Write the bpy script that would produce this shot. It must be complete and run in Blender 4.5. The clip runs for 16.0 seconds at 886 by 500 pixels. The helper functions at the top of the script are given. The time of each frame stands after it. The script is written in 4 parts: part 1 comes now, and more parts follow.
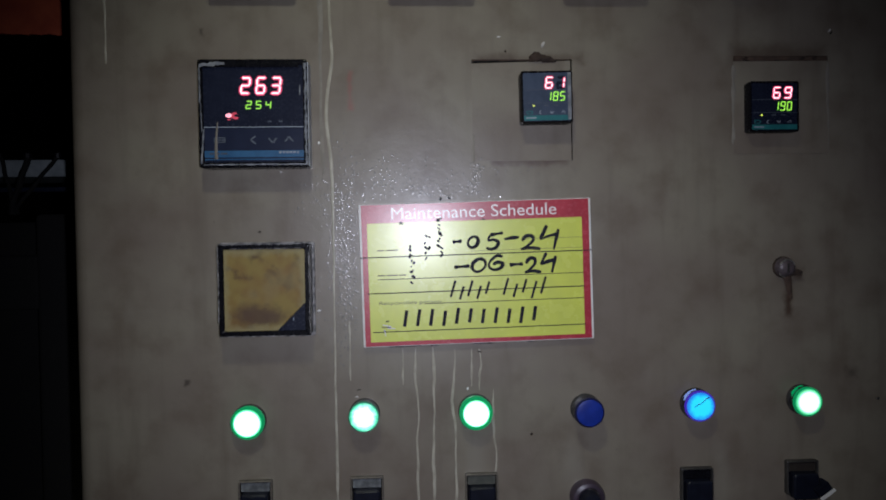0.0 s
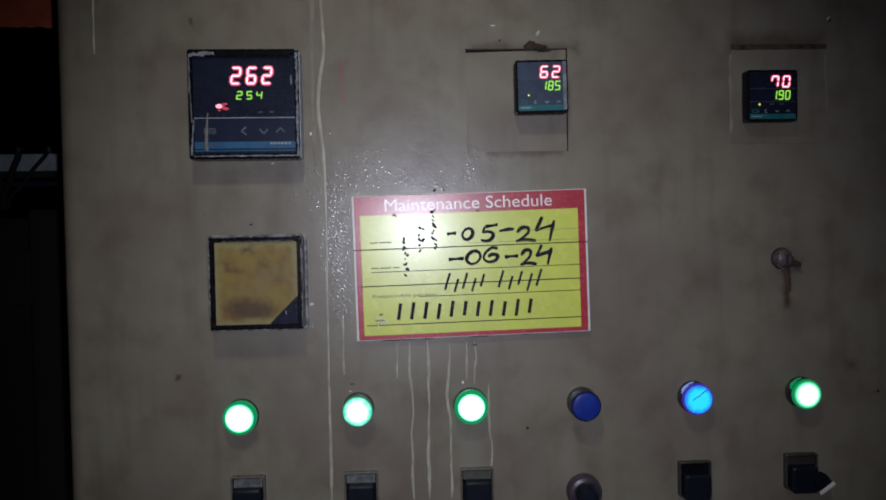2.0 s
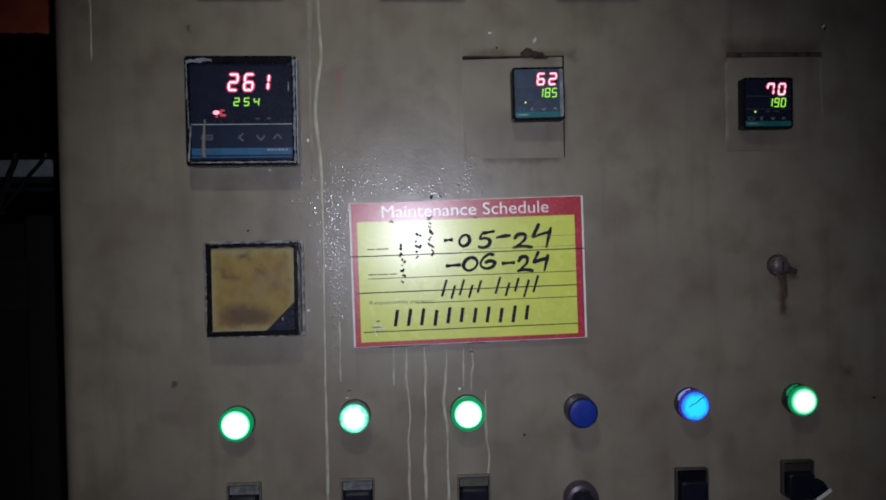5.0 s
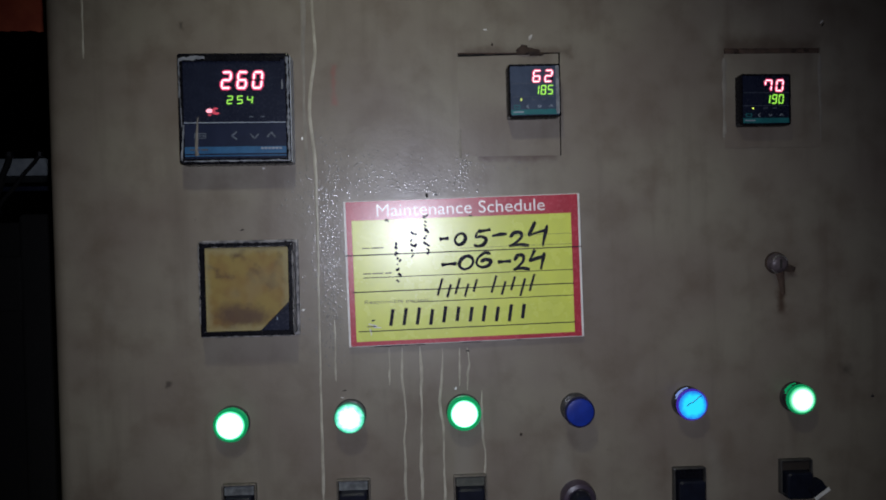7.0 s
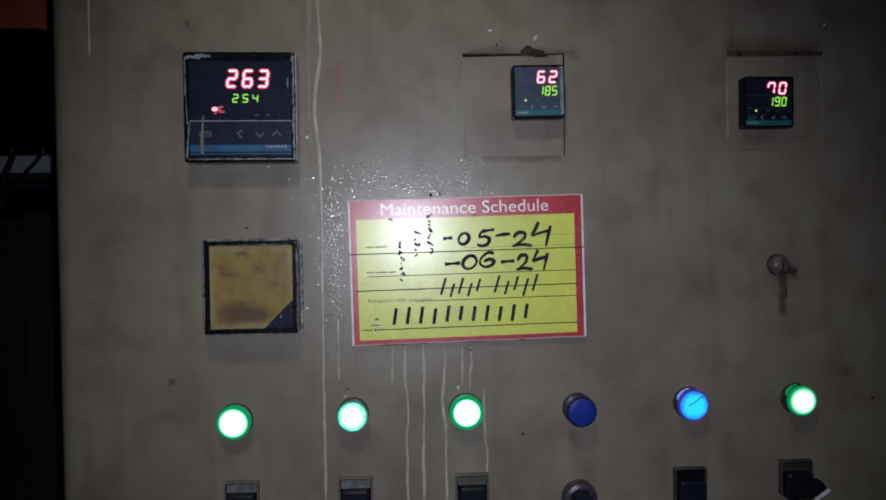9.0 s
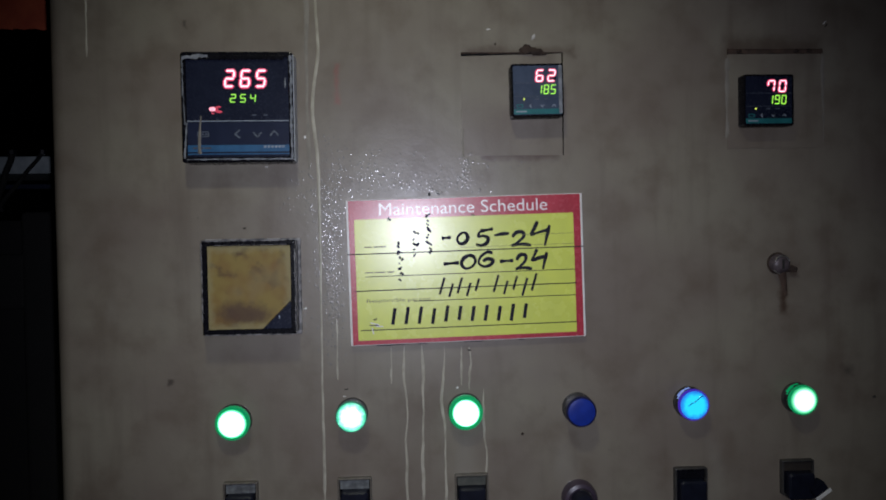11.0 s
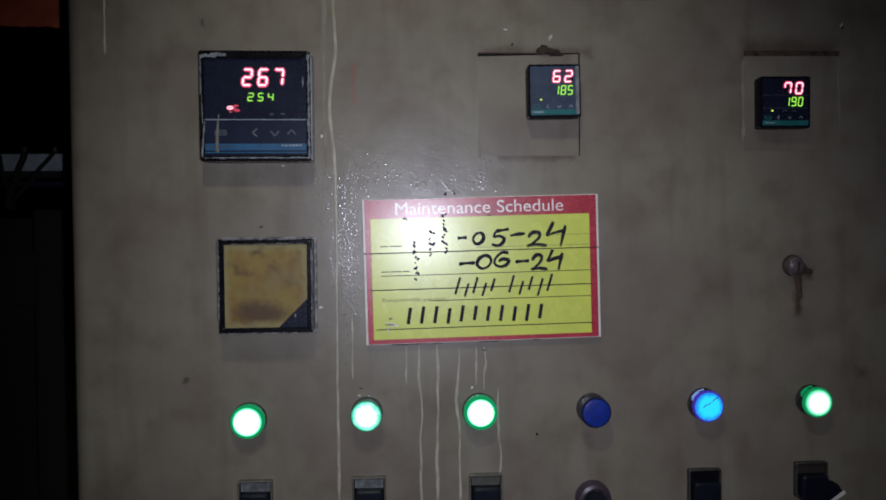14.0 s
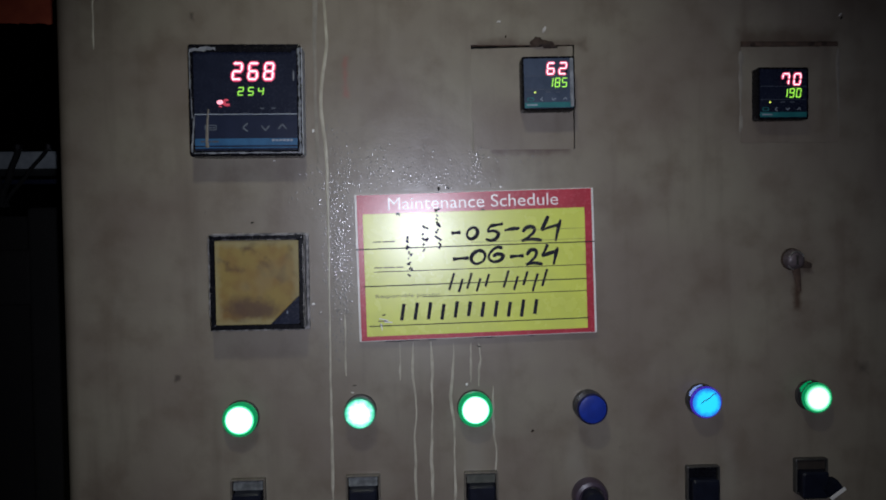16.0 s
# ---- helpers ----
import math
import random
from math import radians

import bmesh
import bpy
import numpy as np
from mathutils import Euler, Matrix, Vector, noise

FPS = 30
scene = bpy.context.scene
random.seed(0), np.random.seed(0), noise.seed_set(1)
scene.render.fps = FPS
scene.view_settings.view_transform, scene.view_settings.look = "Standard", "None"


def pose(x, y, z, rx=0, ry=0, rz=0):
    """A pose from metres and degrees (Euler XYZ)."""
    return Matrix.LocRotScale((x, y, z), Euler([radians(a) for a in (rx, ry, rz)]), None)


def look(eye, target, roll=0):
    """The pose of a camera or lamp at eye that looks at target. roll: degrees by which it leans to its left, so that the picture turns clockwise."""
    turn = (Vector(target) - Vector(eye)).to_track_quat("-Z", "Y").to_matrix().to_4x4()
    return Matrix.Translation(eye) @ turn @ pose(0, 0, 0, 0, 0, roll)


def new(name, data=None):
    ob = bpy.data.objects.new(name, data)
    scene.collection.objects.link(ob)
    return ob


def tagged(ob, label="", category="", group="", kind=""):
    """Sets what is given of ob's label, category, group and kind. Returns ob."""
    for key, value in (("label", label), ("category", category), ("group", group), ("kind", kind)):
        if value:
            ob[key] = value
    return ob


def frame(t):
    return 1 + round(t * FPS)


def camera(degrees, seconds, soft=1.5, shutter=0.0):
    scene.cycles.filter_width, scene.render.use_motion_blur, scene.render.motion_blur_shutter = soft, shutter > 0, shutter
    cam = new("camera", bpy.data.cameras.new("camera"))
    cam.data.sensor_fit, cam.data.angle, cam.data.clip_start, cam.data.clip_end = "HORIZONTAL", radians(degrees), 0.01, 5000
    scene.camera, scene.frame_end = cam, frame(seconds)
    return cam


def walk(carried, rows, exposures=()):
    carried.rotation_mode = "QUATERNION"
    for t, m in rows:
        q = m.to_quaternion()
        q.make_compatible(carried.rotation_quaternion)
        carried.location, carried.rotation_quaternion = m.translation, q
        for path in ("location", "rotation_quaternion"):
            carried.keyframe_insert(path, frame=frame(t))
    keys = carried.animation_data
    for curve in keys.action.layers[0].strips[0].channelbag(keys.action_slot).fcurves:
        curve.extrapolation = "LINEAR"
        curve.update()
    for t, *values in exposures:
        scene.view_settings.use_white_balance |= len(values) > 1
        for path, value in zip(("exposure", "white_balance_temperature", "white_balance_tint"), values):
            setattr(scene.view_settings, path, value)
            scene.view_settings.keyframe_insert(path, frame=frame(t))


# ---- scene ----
cam = camera(65.4, 16.0, soft=1.8)
PATH = [
    (0, (-0.04, -0.647, 1.463), (0.059, 1.35, 1.417), -0.8),
    (0.5, (-0.04, -0.642, 1.462), (0.052, 1.355, 1.411), -0.8),
    (1, (-0.039, -0.64, 1.461), (0.052, 1.358, 1.419), -0.8),
    (1.5, (-0.035, -0.641, 1.46), (0.055, 1.357, 1.414), -1.0),
    (2, (-0.035, -0.639, 1.458), (0.066, 1.358, 1.404), -1.0),
    (2.5, (-0.038, -0.637, 1.456), (0.064, 1.36, 1.399), -0.6),
    (3, (-0.036, -0.637, 1.458), (0.063, 1.36, 1.407), -0.7),
    (3.5, (-0.037, -0.637, 1.463), (0.062, 1.36, 1.414), -0.6),
    (4, (-0.037, -0.64, 1.459), (0.065, 1.357, 1.421), -0.7),
    (6.5, (-0.031, -0.636, 1.459), (0.084, 1.36, 1.419), -1.1),
    (7, (-0.031, -0.635, 1.46), (0.08, 1.361, 1.414), -1.1),
    (7.5, (-0.029, -0.635, 1.46), (0.082, 1.362, 1.417), -1.1),
    (8, (-0.032, -0.636, 1.458), (0.076, 1.361, 1.434), -1.0),
    (8.5, (-0.035, -0.637, 1.458), (0.081, 1.359, 1.416), -1.0),
    (9, (-0.036, -0.637, 1.459), (0.08, 1.359, 1.415), -0.7),
    (11.5, (-0.032, -0.634, 1.459), (0.076, 1.362, 1.413), -0.9),
    (12, (-0.032, -0.633, 1.461), (0.076, 1.363, 1.412), -0.9),
    (12.5, (-0.035, -0.633, 1.459), (0.075, 1.363, 1.418), -0.8),
    (13, (-0.04, -0.635, 1.461), (0.067, 1.362, 1.418), -0.7),
    (13.5, (-0.042, -0.635, 1.459), (0.062, 1.362, 1.418), -0.5),
    (14, (-0.046, -0.635, 1.459), (0.06, 1.362, 1.414), -0.5),
    (14.5, (-0.046, -0.634, 1.457), (0.057, 1.362, 1.412), -0.6),
    (15, (-0.04, -0.632, 1.458), (0.058, 1.365, 1.407), -0.8),
    (15.5, (-0.039, -0.629, 1.458), (0.058, 1.368, 1.403), -0.8),
    (16, (-0.037, -0.628, 1.456), (0.06, 1.369, 1.406), -0.8),
]
walk(cam, [(t, look(eye, target, roll)) for t, eye, target, roll in PATH])

# ---- light ----
world = bpy.data.worlds.new("dark_hall")
scene.world = world
world.use_nodes = True
world.node_tree.nodes["Background"].inputs[0].default_value = (0.5, 0.55, 0.6, 1)
world.node_tree.nodes["Background"].inputs[1].default_value = 0.004

# the white torch of the hand-held recorder, a few centimetres from its lens
torch = bpy.data.lights.new("torch", "SPOT")
torch.energy, torch.shadow_soft_size, torch.spot_size, torch.spot_blend = 7.15, 0.004, radians(91), 1.0
torch.color = (0.93, 0.97, 1.18)
new("torch", torch).matrix_world = look((-0.020, -0.634, 1.462), (0.004, 0.0, 1.396))

# the shaded work lamp under the hall's ceiling, above and behind the recorder
work_light = bpy.data.lights.new("work_light", "SPOT")
work_light.energy, work_light.shadow_soft_size, work_light.color = 10.5, 0.045, (0.97, 1.0, 0.78)
work_light.spot_size, work_light.spot_blend = radians(54), 1.0
new("work_light", work_light).matrix_world = look((-0.12, -0.62, 2.25), (-0.03, 0.0, 1.32))


# ---- materials ----
def nodes_of(name):
    m = bpy.data.materials.new(name)
    m.use_nodes = True
    nt = m.node_tree
    return m, nt, nt.nodes["Principled BSDF"]


def node(nt, kind, **inputs):
    n = nt.nodes.new(kind)
    for key, value in inputs.items():
        n.inputs[key.replace("_", " ")].default_value = value
    return n


def math_node(nt, op, a, b=0.0, clamp=False):
    n = nt.nodes.new("ShaderNodeMath")
    n.operation, n.use_clamp = op, clamp
    for i, v in enumerate((a, b)):
        if hasattr(v, "links"):
            nt.links.new(v, n.inputs[i])
        else:
            n.inputs[i].default_value = v
    return n.outputs[0]


def mix_colour(nt, fac, a, b, mode="MIX"):
    n = nt.nodes.new("ShaderNodeMix")
    n.data_type, n.blend_type = "RGBA", mode
    for i, v in ((0, fac), (6, a), (7, b)):
        if hasattr(v, "links"):
            nt.links.new(v, n.inputs[i])
        elif i == 0:
            n.inputs[i].default_value = v
        else:
            n.inputs[i].default_value = (*v[:3], 1)
    return n.outputs[2]


def noise_at(nt, coord, scale, detail=4.0, stretch=(1, 1, 1), rough=0.55):
    mp = nt.nodes.new("ShaderNodeMapping")
    mp.inputs["Scale"].default_value = stretch
    nt.links.new(coord, mp.inputs[0])
    n = node(nt, "ShaderNodeTexNoise", Scale=scale, Detail=detail, Roughness=rough)
    nt.links.new(mp.outputs[0], n.inputs["Vector"])
    return n.outputs["Fac"]


def ramp(nt, fac, lo, hi):
    n = nt.nodes.new("ShaderNodeMapRange")
    n.interpolation_type = "SMOOTHSTEP"
    nt.links.new(fac, n.inputs[0])
    n.inputs[1].default_value, n.inputs[2].default_value = lo, hi
    return n.outputs[0]


def bumped(nt, bsdf, height, strength, distance):
    b = node(nt, "ShaderNodeBump", Strength=strength, Distance=distance)
    nt.links.new(height, b.inputs["Height"])
    nt.links.new(b.outputs[0], bsdf.inputs["Normal"])


def surface(name, c1, c2, scale=40.0, rough=0.5, rough2=None, metal=0.0, bump=0.15, bump_scale=300.0, depth=0.0004, coat=0.0, coat_rough=0.15, gloss=0.5):
    """A worn surface: two tones, uneven gloss, fine relief."""
    m, nt, bsdf = nodes_of(name)
    co = nt.nodes.new("ShaderNodeTexCoord").outputs["Object"]
    big = ramp(nt, noise_at(nt, co, scale), 0.3, 0.7)
    nt.links.new(mix_colour(nt, big, c1, c2), bsdf.inputs["Base Color"])
    fine = noise_at(nt, co, bump_scale, 3.0)
    r = node(nt, "ShaderNodeMapRange")
    nt.links.new(fine, r.inputs[0])
    r.inputs[3].default_value, r.inputs[4].default_value = rough, rough2 or min(1.0, rough + 0.15)
    nt.links.new(r.outputs[0], bsdf.inputs["Roughness"])
    bsdf.inputs["Metallic"].default_value = metal
    bsdf.inputs["Coat Weight"].default_value = coat
    bsdf.inputs["Coat Roughness"].default_value = coat_rough
    bsdf.inputs["Specular IOR Level"].default_value = gloss
    bumped(nt, bsdf, fine, bump, depth)
    return m


def glow(name, colour, strength, base=(0.1, 0.1, 0.1), uneven=0.0, scale=120.0):
    """Lit plastic: gives off light of its own."""
    m, nt, bsdf = nodes_of(name)
    bsdf.inputs["Base Color"].default_value = (*base, 1)
    bsdf.inputs["Roughness"].default_value = 0.3
    bsdf.inputs["Emission Color"].default_value = (*colour, 1)
    bsdf.inputs["Emission Strength"].default_value = strength
    if uneven:
        co = nt.nodes.new("ShaderNodeTexCoord").outputs["Object"]
        f = noise_at(nt, co, scale, 2.0)
        nt.links.new(math_node(nt, "MULTIPLY_ADD", f, uneven), bsdf.inputs["Emission Strength"])
        bsdf.inputs["Emission Strength"].links[0].from_node.inputs[2].default_value = strength - uneven / 2
    return m


def lens_glow(name, core, edge, strong, weak, r0, r1, base=(0.05, 0.1, 0.08), uneven=0.0):
    """A lit lens: the lamp behind it shows brightest in its middle."""
    m, nt, bsdf = nodes_of(name)
    co = nt.nodes.new("ShaderNodeTexCoord").outputs["Object"]
    flat = nt.nodes.new("ShaderNodeVectorMath")
    flat.operation = "MULTIPLY"
    nt.links.new(co, flat.inputs[0])
    flat.inputs[1].default_value = (1, 0, 1)
    length = nt.nodes.new("ShaderNodeVectorMath")
    length.operation = "LENGTH"
    nt.links.new(flat.outputs[0], length.inputs[0])
    d = length.outputs["Value"]
    if uneven:
        d = math_node(nt, "ADD", d, math_node(nt, "MULTIPLY", math_node(nt, "SUBTRACT", noise_at(nt, co, 240.0, 2.0), 0.5), uneven))
    f = ramp(nt, d, r0, r1)
    bsdf.inputs["Base Color"].default_value = (*base, 1)
    bsdf.inputs["Roughness"].default_value = 0.3
    nt.links.new(mix_colour(nt, f, core, edge), bsdf.inputs["Emission Color"])
    n = nt.nodes.new("ShaderNodeMapRange")
    nt.links.new(f, n.inputs[0])
    n.inputs[3].default_value, n.inputs[4].default_value = strong, weak
    nt.links.new(n.outputs[0], bsdf.inputs["Emission Strength"])
    return m


def panel_paint():
    """Old beige enamel with brown runs, grime and rust at the openings."""
    m, nt, bsdf = nodes_of("beige_enamel")
    co = nt.nodes.new("ShaderNodeTexCoord").outputs["Object"]
    sep = nt.nodes.new("ShaderNodeSeparateXYZ")
    nt.links.new(co, sep.inputs[0])
    px, pz = sep.outputs[0], sep.outputs[2]
    broad = ramp(nt, noise_at(nt, co, 9.0, 3.0), 0.3, 0.7)
    col = mix_colour(nt, broad, (0.222, 0.200, 0.156), (0.182, 0.152, 0.124))
    cloud = ramp(nt, noise_at(nt, co, 28.0, 5.0), 0.42, 0.75)
    col = mix_colour(nt, math_node(nt, "MULTIPLY", cloud, 0.65), col, (0.130, 0.100, 0.075))
    streak = ramp(nt, noise_at(nt, co, 1.0, 3.0, (45, 1, 5)), 0.5, 0.8)
    col = mix_colour(nt, math_node(nt, "MULTIPLY", streak, 0.5), col, (0.12, 0.094, 0.072))
    pale = ramp(nt, noise_at(nt, co, 1.0, 2.0, (22, 1, 7)), 0.58, 0.8)
    col = mix_colour(nt, math_node(nt, "MULTIPLY", pale, 0.4), col, (0.262, 0.245, 0.210))
    speck = ramp(nt, noise_at(nt, co, 190.0, 2.0), 0.72, 0.8)
    col = mix_colour(nt, math_node(nt, "MULTIPLY", speck, 0.4), col, (0.07, 0.055, 0.045))
    wob = math_node(nt, "MULTIPLY", math_node(nt, "SUBTRACT", noise_at(nt, co, 90.0, 3.0), 0.5), 0.012)
    wob2 = math_node(nt, "MULTIPLY", math_node(nt, "SUBTRACT", noise_at(nt, co, 35.0, 3.0), 0.5), 0.5)

    def stain(col, cx, cz, hx, hz, soft, amount, colour):
        dx = math_node(nt, "SUBTRACT", math_node(nt, "ABSOLUTE", math_node(nt, "SUBTRACT", px, cx)), hx)
        dz = math_node(nt, "SUBTRACT", math_node(nt, "ABSOLUTE", math_node(nt, "SUBTRACT", pz, cz)), hz)
        d = math_node(nt, "ADD", math_node(nt, "MAXIMUM", dx, dz), wob)
        inside = ramp(nt, math_node(nt, "MULTIPLY", d, -1.0), -soft, soft)
        f = math_node(nt, "MULTIPLY", inside, math_node(nt, "ADD", wob2, amount, True), True)
        return mix_colour(nt, f, col, colour)

    rust, grime = (0.055, 0.030, 0.019), (0.072, 0.058, 0.048)
    col = stain(col, 0.0764, 1.5305, 0.036, 0.0026, 0.005, 0.80, (0.075, 0.042, 0.036))   # rust below the first patch
    col = stain(col, 0.0761, 1.6267, 0.050, 0.004, 0.004, 0.45, rust)         # over the first patch
    col = stain(col, 0.3156, 1.6310, 0.046, 0.008, 0.008, 0.55, rust)         # over the second patch
    col = stain(col, 0.3228, 1.4184, 0.020, 0.018, 0.016, 0.25, rust)         # round the lock
    col = stain(col, 0.3250, 1.4003, 0.003, 0.020, 0.004, 0.85, rust)
    col = stain(col, -0.0924, 1.5974, 0.0014, 0.018, 0.0030, 0.42, (0.30, 0.075, 0.07))  # red paint mark
    col = stain(col, 0.3343, 1.4199, 0.0035, 0.004, 0.005, 0.75, rust)
    col = stain(col, 0.3879, 1.3235, 0.004, 0.004, 0.005, 0.8, grime)
    col = stain(col, -0.2469, 1.3288, 0.0015, 0.002, 0.002, 0.9, grime)
    col = stain(col, -0.2272, 1.6512, 0.0015, 0.003, 0.002, 0.9, grime)
    col = stain(col, 0.0476, 1.2812, 0.10, 0.006, 0.02, 0.08, grime)
    col = stain(col, -0.2315, 1.6211, 0.012, 0.006, 0.01, 0.35, rust)
    nt.links.new(col, bsdf.inputs["Base Color"])
    peel = noise_at(nt, co, 420.0, 2.0)
    dents = noise_at(nt, co, 30.0, 4.0)
    height = math_node(nt, "ADD", math_node(nt, "MULTIPLY", peel, 0.16), math_node(nt, "MULTIPLY", dents, 1.6))
    bumped(nt, bsdf, height, 0.24, 0.0012)
    r = node(nt, "ShaderNodeMapRange")
    nt.links.new(noise_at(nt, co, 60.0, 4.0), r.inputs[0])
    r.inputs[3].default_value, r.inputs[4].default_value = 0.28, 0.46
    nt.links.new(r.outputs[0], bsdf.inputs["Roughness"])
    bsdf.inputs["Specular IOR Level"].default_value = 0.6
    return m


ENAMEL = panel_paint()
RUN = surface("paint_run", (0.46, 0.435, 0.36), (0.29, 0.27, 0.215), 60, 0.35, 0.5)
FILLER = surface("dull_filler", (0.24, 0.22, 0.185), (0.19, 0.172, 0.145), 90, 0.6)
BLISTER = surface("blistered_paint", (0.20, 0.185, 0.165), (0.26, 0.245, 0.225), 200, 0.14, 0.24, coat=0.3, coat_rough=0.14, bump=0.05, gloss=0.55)
INSIDE = surface("dark_inside", (0.012, 0.011, 0.010), (0.02, 0.018, 0.016), 30, 0.8)
RUST = surface("rust", (0.045, 0.027, 0.018), (0.022, 0.014, 0.011), 150, 0.8, bump=0.6)
RUST_SEAM = surface("rust_seam", (0.085, 0.052, 0.036), (0.048, 0.031, 0.023), 120, 0.8, bump=0.6)
BLACK = surface("black_plastic", (0.004, 0.004, 0.006), (0.007, 0.007, 0.010), 80, 0.22, 0.32, gloss=0.25, bump=0.05)
NAVY = surface("navy_face", (0.010, 0.013, 0.028), (0.014, 0.018, 0.036), 60, 0.22, 0.32, bump=0.05)
# a navy face with the torch's reflection mixed into its colour
SHEEN_SLATE = surface("sheen_slate_face", (0.038, 0.054, 0.090), (0.055, 0.075, 0.120), 90, 0.25, 0.4, bump=0.05)
KEYPAD = surface("keypad_face", (0.011, 0.016, 0.038), (0.015, 0.021, 0.048), 70, 0.25, 0.35, bump=0.05)
BLUE = surface("blue_strip", (0.018, 0.085, 0.19), (0.03, 0.12, 0.25), 90, 0.3, 0.45, bump=0.05)
TEAL = surface("teal_strip", (0.012, 0.12, 0.13), (0.02, 0.16, 0.17), 120, 0.3, 0.45, bump=0.05)
PRINT = surface("grey_print", (0.22, 0.26, 0.31), (0.30, 0.34, 0.40), 150, 0.4)
FAINT = surface("faint_print", (0.05, 0.065, 0.09), (0.07, 0.085, 0.12), 150, 0.4)
FILM = surface("torn_film", (0.25, 0.265, 0.29), (0.13, 0.14, 0.16), 160, 0.3, 0.5, bump=0.5)
LIT_SIDE_FILM = surface("lit_side_film", (0.56, 0.60, 0.66), (0.42, 0.45, 0.50), 120, 0.4, 0.55, bump=0.4)
DRIED = surface("dried_run", (0.13, 0.115, 0.095), (0.20, 0.18, 0.15), 120, 0.5)
WORN = surface("worn_or_glint_edge", (0.045, 0.045, 0.05), (0.30, 0.29, 0.29), 170, 0.35, 0.5, bump=0.5)
SCUFFED = surface("scuffed_case", (0.022, 0.021, 0.028), (0.095, 0.092, 0.105), 190, 0.35, 0.5, bump=0.4)
WHITE = surface("white_vinyl", (0.74, 0.74, 0.72), (0.62, 0.60, 0.58), 60, 0.25, 0.4, bump=0.1)
DULL_WHITE = surface("chalky_filler", (0.50, 0.48, 0.46), (0.30, 0.28, 0.26), 250, 0.6, bump=0.5)
RED = surface("red_vinyl", (0.47, 0.035, 0.06), (0.40, 0.03, 0.05), 50, 0.24, 0.30, bump=0.1, coat=0.65, coat_rough=0.36, gloss=0.5)
YELLOW = surface("yellow_vinyl", (0.67, 0.73, 0.11), (0.61, 0.67, 0.115), 40, 0.24, 0.30, bump=0.10, bump_scale=90, coat=0.65, coat_rough=0.36, gloss=0.5)
INK = surface("marker_ink", (0.008, 0.008, 0.014), (0.02, 0.02, 0.034), 130, 0.5, gloss=0.15)
PALE_INK = surface("faded_print", (0.11, 0.108, 0.05), (0.20, 0.195, 0.06), 200, 0.4)
LETTER = surface("white_letter", (0.86, 0.82, 0.82), (0.78, 0.70, 0.70), 120, 0.33, 0.38, coat=0.5, coat_rough=0.30, gloss=1.0)
CHROME = surface("dull_steel", (0.30, 0.29, 0.28), (0.10, 0.09, 0.08), 200, 0.3, 0.5, metal=0.9, bump=0.3)
BRIGHT = surface("glint_steel", (0.55, 0.54, 0.52), (0.30, 0.28, 0.26), 200, 0.25, 0.4, metal=0.8, bump=0.3)
GREY_LABEL = surface("worn_grey_label", (0.07, 0.075, 0.078), (0.20, 0.215, 0.22), 130, 0.35, 0.55, bump=0.4)
HOLDER = surface("dull_holder", (0.024, 0.023, 0.023), (0.056, 0.053, 0.049), 160, 0.4, 0.55)
KEY_PRINT = surface("dim_key_print", (0.075, 0.09, 0.115), (0.11, 0.13, 0.16), 150, 0.4)
OLIVE_LABEL = surface("dirty_label", (0.05, 0.055, 0.045), (0.09, 0.09, 0.075), 130, 0.5)
PLUM_STEEL = surface("plum_steel", (0.125, 0.100, 0.108), (0.065, 0.052, 0.055), 160, 0.35, 0.5, metal=0.2, bump=0.3)
GREASY = surface("greasy_holder", (0.085, 0.076, 0.064), (0.150, 0.132, 0.108), 140, 0.4, 0.55)
BROWN_LABEL = surface("browned_label", (0.022, 0.017, 0.014), (0.034, 0.027, 0.022), 130, 0.5)
PURPLE = surface("plum_plastic", (0.060, 0.042, 0.062), (0.040, 0.030, 0.044), 90, 0.3, 0.45)
NAVY_KNOB = surface("navy_knob", (0.005, 0.006, 0.013), (0.008, 0.010, 0.020), 90, 0.35, 0.5, gloss=0.3)
ORANGE = surface("red_oxide_paint", (0.62, 0.13, 0.055), (0.46, 0.08, 0.04), 25, 0.6, bump=0.4)
STEEL_BLUE = surface("grey_blue_steel", (0.31, 0.345, 0.36), (0.16, 0.185, 0.20), 30, 0.45)
CABLE = surface("cable_sheath", (0.010, 0.010, 0.011), (0.016, 0.016, 0.016), 60, 0.75, gloss=0.15)
# near-black: the darkness of the unlit hall is put into this colour
UNLIT_DARK = surface("unlit_dark", (0.012, 0.0115, 0.011), (0.007, 0.007, 0.007), 3, 0.9, bump=0.4, bump_scale=20, depth=0.01)
CONCRETE = surface("dirty_concrete", (0.09, 0.085, 0.08), (0.05, 0.047, 0.043), 4, 0.85, bump=0.5, bump_scale=30, depth=0.004)


